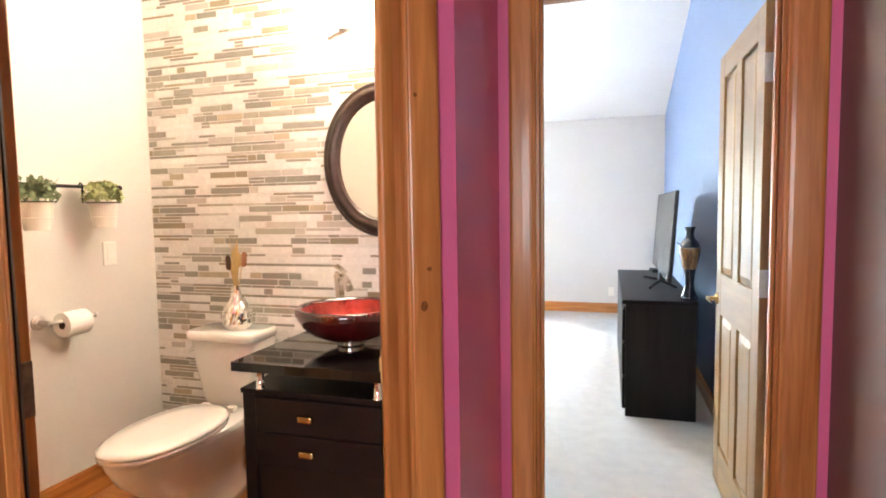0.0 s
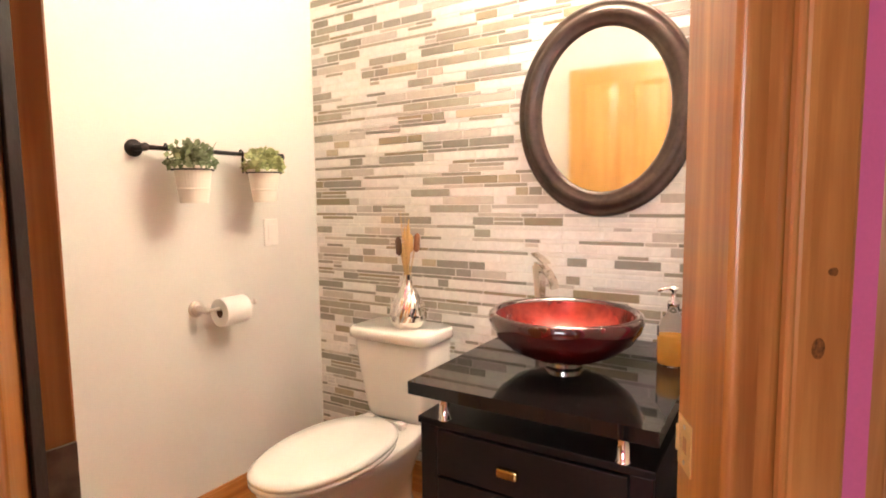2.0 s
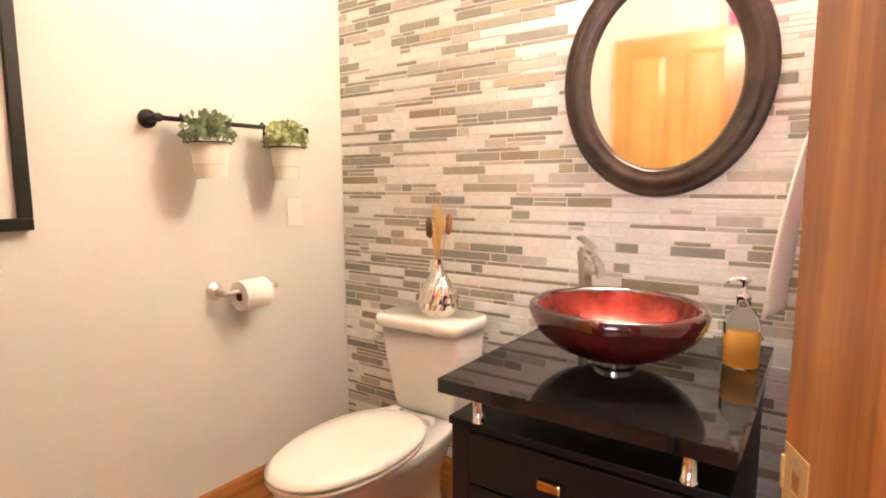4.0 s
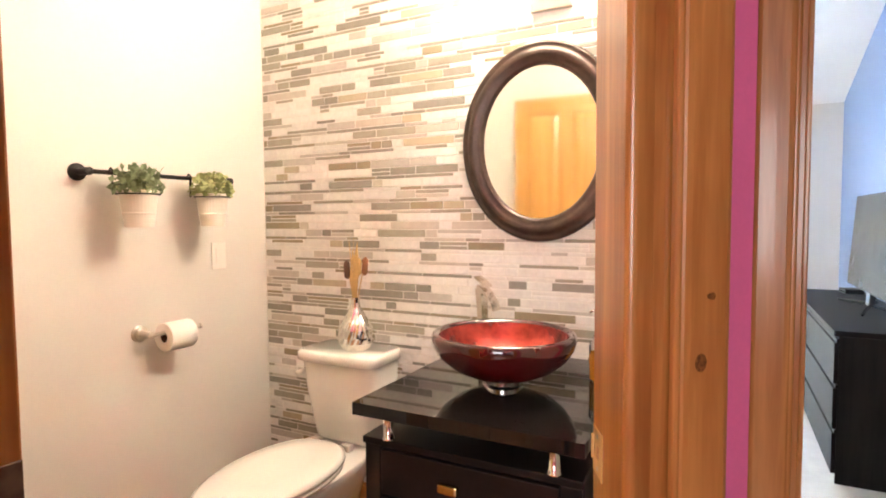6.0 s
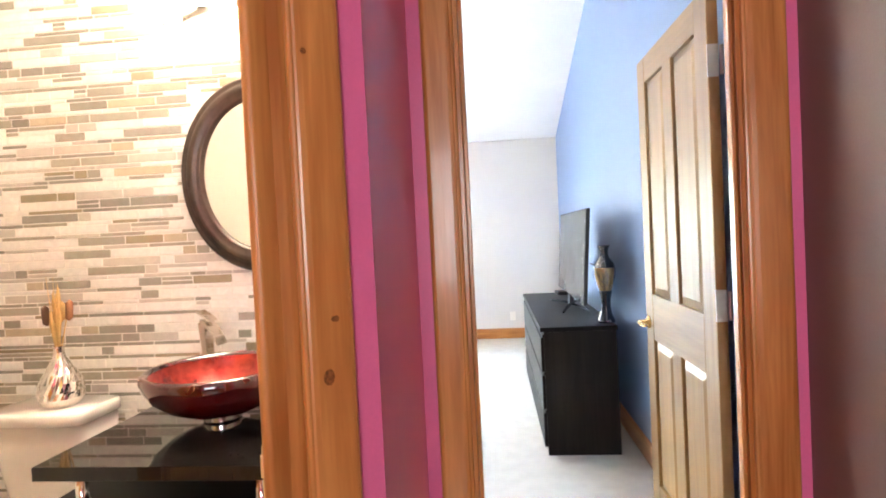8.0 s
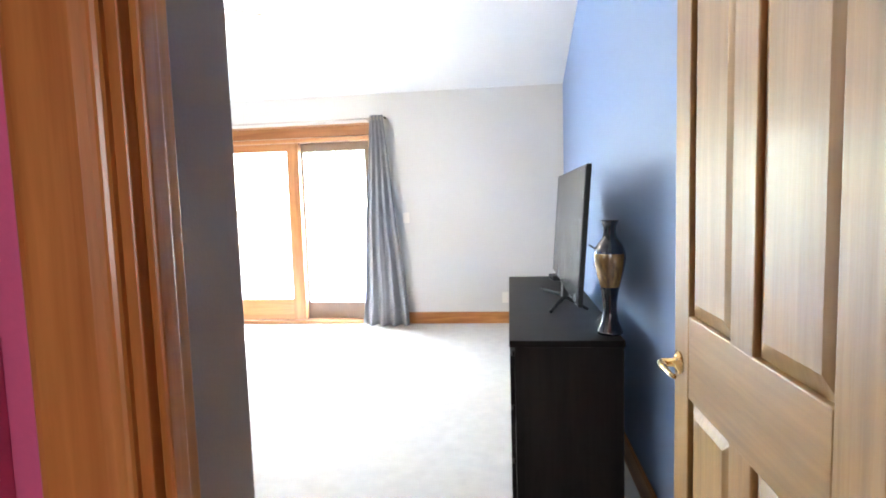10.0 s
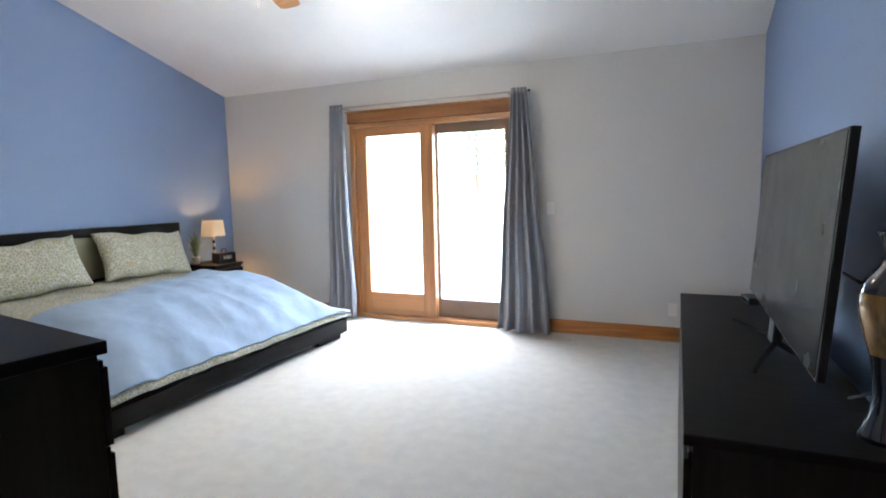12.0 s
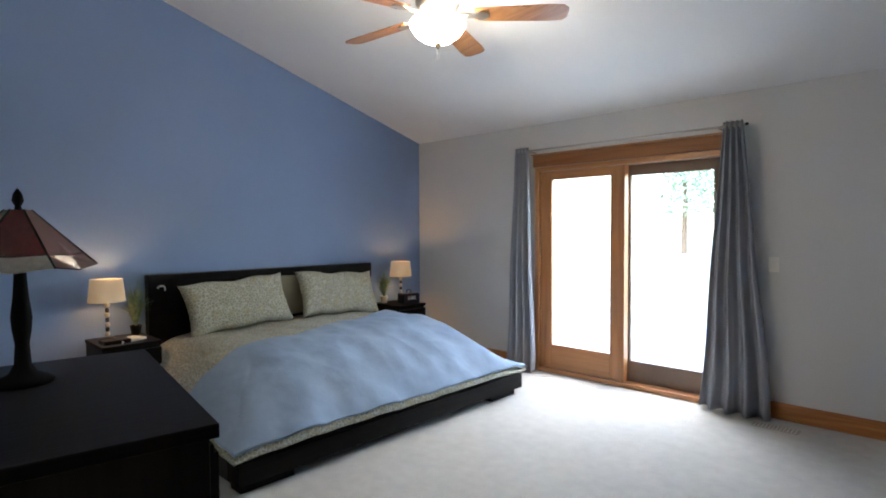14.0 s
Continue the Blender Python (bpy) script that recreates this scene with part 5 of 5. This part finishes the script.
def nightstand(at, label):
    n_ = thing("nightstand", label, "nightstand", at, 90, group="nightstands")
    # local: back at y = 0, drawers to -y
    w, d, h = 0.40, 0.46, 0.637
    part("top", one_box(-w / 2, w / 2, -d, 0, h - 0.028, h, 0.003), BLACKWOOD_Y, n_)
    for x in (-w / 2 + 0.006, w / 2 - 0.024):
        part("side_panel", one_box(x, x + 0.018, -d + 0.022, -0.004, 0, h - 0.0285, 0.002), BLACKWOOD, n_)
    part("carcass", one_box(-w / 2 + 0.0245, w / 2 - 0.0245, -d + 0.026, -0.006, 0.05, h - 0.029), BLACKWOOD, n_)
    for z0, z1 in ((0.05, 0.31), (0.33, 0.585)):
        part("drawer_front", one_box(-w / 2 + 0.002, w / 2 - 0.002, -d + 0.002, -d + 0.0215, z0, z1, 0.002), BLACKWOOD_Y, n_)
    return n_


nightstand((WEST + 0.10, 7.405, 0), "black-brown wooden nightstand beside the bed")
nightstand((WEST + 0.10, 4.585, 0), "black-brown wooden nightstand beside the bed")


def table_lamp(at):
    t = thing("bedside_lamp", "lit bedside lamp with beige drum shade on a stacked bead base", "table lamp", at, group="bedside lamps")
    part("foot", lathe([(0, 0), (0.055, 0), (0.057, 0.006), (0.045, 0.014), (0.014, 0.020), (0, 0.020)], 28), BEAD_DARK, t, smooth=True)
    z = 0.020
    for i in range(7):
        r = 0.019 if i % 2 == 0 else 0.015
        part("bead", lathe([(0.005, z), (r * 0.8, z + 0.005), (r, z + 0.0185), (r * 0.8, z + 0.032), (0.005, z + 0.037)], 18), LAMP_BASE if i % 2 == 0 else BEAD_DARK, t, smooth=True)
        z += 0.037
    part("stem", tube([(0, 0, z - 0.003), (0, 0, z + 0.10)], 0.005, 8), STEEL, t)
    part("shade", lathe([(0.128, 0.290), (0.110, 0.462), (0.108, 0.462), (0.126, 0.290), (0.128, 0.290)], 40), SHADE, t, "glowing beige fabric shade", True)
    lamp("bedside_bulb", "POINT", pose(at[0], at[1], at[2] + 0.39), 15, (1.0, 0.58, 0.27), 0.03)
    return t


table_lamp((-3.80, 7.53, 0.6375))
table_lamp((-3.80, 4.51, 0.6375))


def leafy(at, label, h, seed, count, pot_mat):
    p = thing("small_plant", label, "plant", at)
    part("pot", lathe([(0, 0), (0.032, 0), (0.042, 0.07), (0.044, 0.075), (0.038, 0.075), (0.034, 0.06), (0, 0.06)], 20), pot_mat, p, smooth=True)
    rng = random.Random(seed)
    bm = bmesh.new()
    for i in range(count):
        a, k, hh = rng.uniform(0, 6.28), rng.uniform(0.02, 0.16), rng.uniform(0.5, 1.0) * h
        w = rng.uniform(0.004, 0.010)
        pts = [Vector((0, 0, 0.06)), Vector((k * 0.4 * math.cos(a), k * 0.4 * math.sin(a), 0.06 + hh * 0.55)), Vector((k * math.cos(a), k * math.sin(a), 0.06 + hh * (1 - 0.3 * k / 0.13)))]
        s = Vector((-math.sin(a), math.cos(a), 0)) * w
        q = [bm.verts.new(pts[0] - s * 0.4), bm.verts.new(pts[0] + s * 0.4), bm.verts.new(pts[1] + s), bm.verts.new(pts[1] - s), bm.verts.new(pts[2])]
        bm.faces.new(q[:4])
        bm.faces.new((q[3], q[2], q[4]))
    part("leaves", bm, LEAF_A, p, "slender grey-green leaves")
    return p


leafy((-3.83, 7.30, 0.6375), "slender green plant in a pale pot on the nightstand", 0.36, 11, 90, ENAMEL)
leafy((-3.84, 4.72, 0.6375), "slender green plant in a dark pot on the nightstand", 0.42, 12, 140, IRON)
ck = thing("clock_radio", "black clock radio on the nightstand", "clock radio", (-3.60, 7.47, 0.6375), 80)
part("case", one_box(-0.11, 0.11, -0.065, 0.065, 0, 0.115, 0.012), TV_PLASTIC, ck)
part("display", one_box(-0.05, 0.05, -0.0665, -0.0645, 0.045, 0.085), PICTURE, ck, "grey display")
part("carry_handle", tube([(-0.03, 0, 0.113), (-0.025, 0, 0.15), (0.025, 0, 0.15), (0.03, 0, 0.113)], 0.005, 8), TV_PLASTIC, ck, smooth=True)
bk = thing("book", "thin pale paperback lying on the nightstand", "book", (-3.62, 4.60, 0.6375), 20)
part("cover", one_box(-0.07, 0.07, -0.10, 0.10, 0, 0.018, 0.002), ENAMEL, bk)
part("pages", one_box(-0.067, 0.071, -0.097, 0.097, 0.003, 0.015), PAPER, bk)
hk = thing("hook", "white hook over the headboard edge", "hook", (-3.884, 4.93, 0.99))
part("bracket", tube([(0.001, 0.03, -0.02), (0.012, 0.03, 0.0), (0.018, 0.015, 0.02), (0.016, -0.02, 0.018), (0.012, -0.03, 0.0)], 0.006, 8), PLATE, hk, smooth=True)
tb = thing("tissue_tray", "dark low tray on the nightstand edge", "tray", (-3.58, 4.50, 0.6375), 5)
part("tray", one_box(-0.06, 0.06, -0.09, 0.09, 0, 0.03, 0.004), BLACKWOOD, tb)

# stained-glass lamp on the chest
la = CH @ Vector((-0.72, -0.37, 0))
sg = thing("stained_glass_lamp", "table lamp with a red stained-glass shade on a dark slender base", "table lamp", (la.x, la.y, 1.0095))
sg.scale = (0.9, 0.9, 1.0)
part("base", lathe([(0, 0), (0.085, 0), (0.088, 0.008), (0.070, 0.020), (0.040, 0.032), (0.024, 0.06), (0.020, 0.12), (0.027, 0.16), (0.030, 0.20), (0.022, 0.26), (0.017, 0.33), (0.013, 0.36), (0, 0.36)], 32), TV_STAND, sg, smooth=True)
part("finial", lathe([(0.0, 0.515), (0.012, 0.516), (0.009, 0.53), (0.017, 0.545), (0.013, 0.565), (0.004, 0.58), (0, 0.582)], 16), TV_STAND, sg, smooth=True)
part("rod", tube([(0, 0, 0.359), (0, 0, 0.516)], 0.005, 8), TV_STAND, sg)
NS = 6
for i in range(NS):
    a0, a1 = 2 * math.pi * (i + 0.25) / NS, 2 * math.pi * (i + 1.25) / NS
    am = (a0 + a1) / 2
    P = lambda r, a, z: (r * math.cos(a), r * math.sin(a), z)
    bm = bmesh.new()
    q = [bm.verts.new(p) for p in (P(0.035, a0, 0.515), P(0.035, a1, 0.515), P(0.175, a1, 0.385), P(0.165, am, 0.380), P(0.175, a0, 0.385))]
    bm.faces.new(q)
    bm.normal_update()
    bmesh.ops.solidify(bm, geom=bm.faces[:], thickness=0.004)
    pn = part("shade_panel", bm, RED_STAINED, sg, "deep red stained-glass panel")
    bm = bmesh.new()
    q = [bm.verts.new(p) for p in (P(0.1755, a0, 0.384), P(0.1655, am, 0.379), P(0.195, am, 0.338), P(0.215, a0, 0.350))]
    bm.faces.new(q)
    q = [bm.verts.new(p) for p in (P(0.1655, am, 0.379), P(0.1755, a1, 0.384), P(0.215, a1, 0.350), P(0.195, am, 0.338))]
    bm.faces.new(q)
    bm.normal_update()
    bmesh.ops.solidify(bm, geom=bm.faces[:], thickness=0.004)
    part("skirt", bm, PALE_STAINED if i % 2 else RED_STAINED, pn, "pale and red glass skirt")
    part("lead_rib", tube([P(0.035, a0, 0.518), P(0.176, a0, 0.388), P(0.217, a0, 0.351)], 0.004, 6), TV_STAND, pn)

# ceiling fan
FZ = ceiling_z(5.69)
fan = thing("ceiling_fan", "nickel ceiling fan with maple blades and a lit frosted bowl", "ceiling fan", (-1.39, 5.69, 0))
part("canopy", lathe([(0, FZ + 0.02), (0.075, FZ + 0.02), (0.075, FZ - 0.05), (0.03, FZ - 0.085), (0, FZ - 0.085)], 28), NICKEL, fan, smooth=True)
part("downrod", tube([(0, 0, 2.93), (0, 0, FZ - 0.08)], 0.013, 12), NICKEL, fan, smooth=True)
part("motor", lathe([(0, 2.94), (0.05, 2.94), (0.11, 2.92), (0.135, 2.88), (0.135, 2.83), (0.115, 2.79), (0.05, 2.775), (0.04, 2.74), (0.03, 2.70), (0, 2.70)], 40), NICKEL, fan, "brushed nickel motor housing", True)
part("light_bowl", lathe([(0.165, 2.725), (0.172, 2.715), (0.165, 2.69), (0.135, 2.645), (0.085, 2.61), (0.03, 2.595), (0, 2.594)], 48), FROST, fan, "lit frosted glass bowl", True)
f = part("finial", lathe([(0, 2.560), (0.006, 2.562), (0.010, 2.575), (0.018, 2.585), (0.022, 2.5935), (0, 2.5935)], 20), DARK_STEEL, fan, smooth=True)
for dx in (-0.006, 0.010):
    part("pull_chain", tube([(dx, 0, 2.575), (dx * 1.3, 0, 2.50)], 0.0014, 5), STEEL, f)
for i in range(5):
    a = radians(41 + 72 * i)
    m = Matrix.Rotation(a, 4, "Z") @ Matrix.Translation((0, 0, 2.765)) @ Matrix.Rotation(radians(-11), 4, "X") @ Matrix.Diagonal((1.12, 1.1, 1, 1))
    outline = [(0.20, -0.055), (0.30, -0.064), (0.60, -0.074), (0.675, -0.068), (0.70, -0.04), (0.70, 0.04), (0.675, 0.068), (0.60, 0.074), (0.30, 0.064), (0.20, 0.055)]
    b = part("blade", moved(prism(outline, -0.004, 0.004), m), BLADE, fan, "maple blade")
    part("blade_iron", moved(prism([(0.10, -0.014), (0.19, -0.02), (0.235, -0.045), (0.27, -0.03), (0.28, 0), (0.27, 0.03), (0.235, 0.045), (0.19, 0.02), (0.10, 0.014)], -0.013, -0.0045), m), NICKEL, b, "nickel blade iron")
for i in range(3):
    a = radians(77 + 120 * i)
    lamp("fan_bulb", "POINT", pose(-1.39 + 0.105 * math.cos(a), 5.69 + 0.105 * math.sin(a), 2.712), 42, (1.0, 0.90, 0.77), 0.03)

# ---- outside ----
structure("ground", one_box(-400, 400, NORTH + 0.15, 600, -0.5, -0.25), GRASS, "lawn outside the patio door", "ground")
structure("patio", one_box(-5, 4, NORTH + 0.145, NORTH + 4.5, -0.3, -0.06), PATIO, "pale concrete patio", "patio")


def tree(at, h, seed, label):
    t = thing("tree", label, "tree", at, group="garden trees")
    rng = random.Random(seed)
    bm = tube([(0, 0, 0), (0.05, 0, h * 0.4), (-0.05, 0.05, h * 0.75), (0, 0, h * 0.95)], [0.22, 0.17, 0.10, 0.03], 10)
    for i in range(16):
        a, z = rng.uniform(0, 6.28), rng.uniform(0.35, 0.85) * h
        k = (1.1 - z / h) * h * 0.42
        tube([(0, 0, z), (k * 0.5 * math.cos(a), k * 0.5 * math.sin(a), z + 0.2 * k), (k * math.cos(a), k * math.sin(a), z + 0.1 * k)], [0.06, 0.035, 0.01], 6, bm)
    part("trunk", bm, BARK, t)
    bm = bmesh.new()
    for i in range(2600):
        z = rng.uniform(0.30, 1.0) * h
        k = (1.08 - z / h) * h * 0.45 * rng.uniform(0.25, 1.0)
        a = rng.uniform(0, 6.28)
        c = Vector((k * math.cos(a), k * math.sin(a), z + rng.uniform(-0.2, 0.2)))
        d = Vector((rng.gauss(0, 1), rng.gauss(0, 1), rng.gauss(0, 0.6))).normalized()
        s = d.orthogonal().normalized()
        L, W = rng.uniform(0.10, 0.24), rng.uniform(0.05, 0.10)
        bm.faces.new([bm.verts.new(c - d * L), bm.verts.new(c + s * W), bm.verts.new(c + d * L), bm.verts.new(c - s * W)])
    part("crown", bm, CROWN, t, "crown of small green leaves")
    return t


tree((-13.0, 42.0, -0.25), 9.0, 21, "green leafy garden tree beyond the patio")
tree((-9.5, 40.0, -0.25), 10.0, 22, "tall green garden tree beyond the patio")
tree((-6.0, 47.0, -0.25), 9.5, 23, "green leafy tree at the end of the lawn")

# ---- mosaic tiles, last ----
rng = random.Random(77)
HEIGHTS = (0.029, 0.0115)
cache = {}


def tile_mesh(w, h):
    key = (round(w, 4), round(h, 4))
    if key not in cache:
        bm = one_box(-w / 2, w / 2, -0.0018, 0.0, -h / 2, h / 2)
        top = [q for q in bm.verts if q.co.y < -0.001]
        for q in top:
            q.co.x -= math.copysign(0.0012, q.co.x)
            q.co.z -= math.copysign(0.0012, q.co.z)
        me = bpy.data.meshes.new("tile")
        bm.to_mesh(me)
        bm.free()
        me.materials.append(TILE if h > 0.02 else TILE_THIN)
        cache[key] = me
    return cache[key]


GAP = 0.0038
rest = bmesh.new()
z = BATH_Z + 0.145
near = 0
row = 0
while z < 2.72:
    # a course is either one tall bar or a pair of thin ones, changing along the wall
    x = BATH_X + 0.004 - rng.uniform(0, 0.15)
    h = HEIGHTS[row % 2] if row % 5 != 3 else HEIGHTS[0]
    while x < 0.425:
        w = rng.choice((0.05, 0.07, 0.09, 0.12, 0.15, 0.19, 0.23) if h > 0.02 else (0.06, 0.10, 0.14, 0.18, 0.22))
        x0, x1 = max(x, BATH_X + 0.004), min(x + w, 0.425)
        if x1 - x0 > 0.02:
            lines = [(z, h)]
            if h > 0.02 and rng.random() < 0.12:
                lines = [(z, 0.0125), (z + 0.0165, 0.0125)]
            for zz, hh in lines:
                cx, cz, ww = (x0 + x1) / 2, zz + hh / 2, x1 - x0
                if near < 298 and -0.70 < cx < 0.42 and 0.88 < cz < 1.45:
                    ob = new("tile", tile_mesh(ww, hh))
                    ob.location = (cx, TILE_Y - rng.choice((0.0, 0.0, 0.0007)), cz)
                    ob.parent = tile_wall
                    near += 1
                else:
                    y = TILE_Y - 0.0018 - rng.choice((0.0, 0.0, 0.0007))
                    a = [rest.verts.new((cx + sx * ww / 2, TILE_Y - 0.0002, cz + sz * hh / 2)) for sx, sz in ((-1, -1), (1, -1), (1, 1), (-1, 1))]
                    b = [rest.verts.new((cx + sx * (ww / 2 - 0.0012), y, cz + sz * (hh / 2 - 0.0012))) for sx, sz in ((-1, -1), (1, -1), (1, 1), (-1, 1))]
                    rest.faces.new(b).material_index = 0 if hh > 0.02 else 1
                    for i in range(4):
                        j = (i + 1) % 4
                        rest.faces.new((a[i], a[j], b[j], b[i])).material_index = 0 if hh > 0.02 else 1
        x += w + GAP
    z += h + GAP
    row += 1
field = part("tile_field", rest, TILE_REST, tile_wall, "mosaic bars of grey, white and beige")
field.data.materials.append(TILE_REST_THIN)
tagged(field, "mosaic bars of grey, white and beige", kind="stuff")
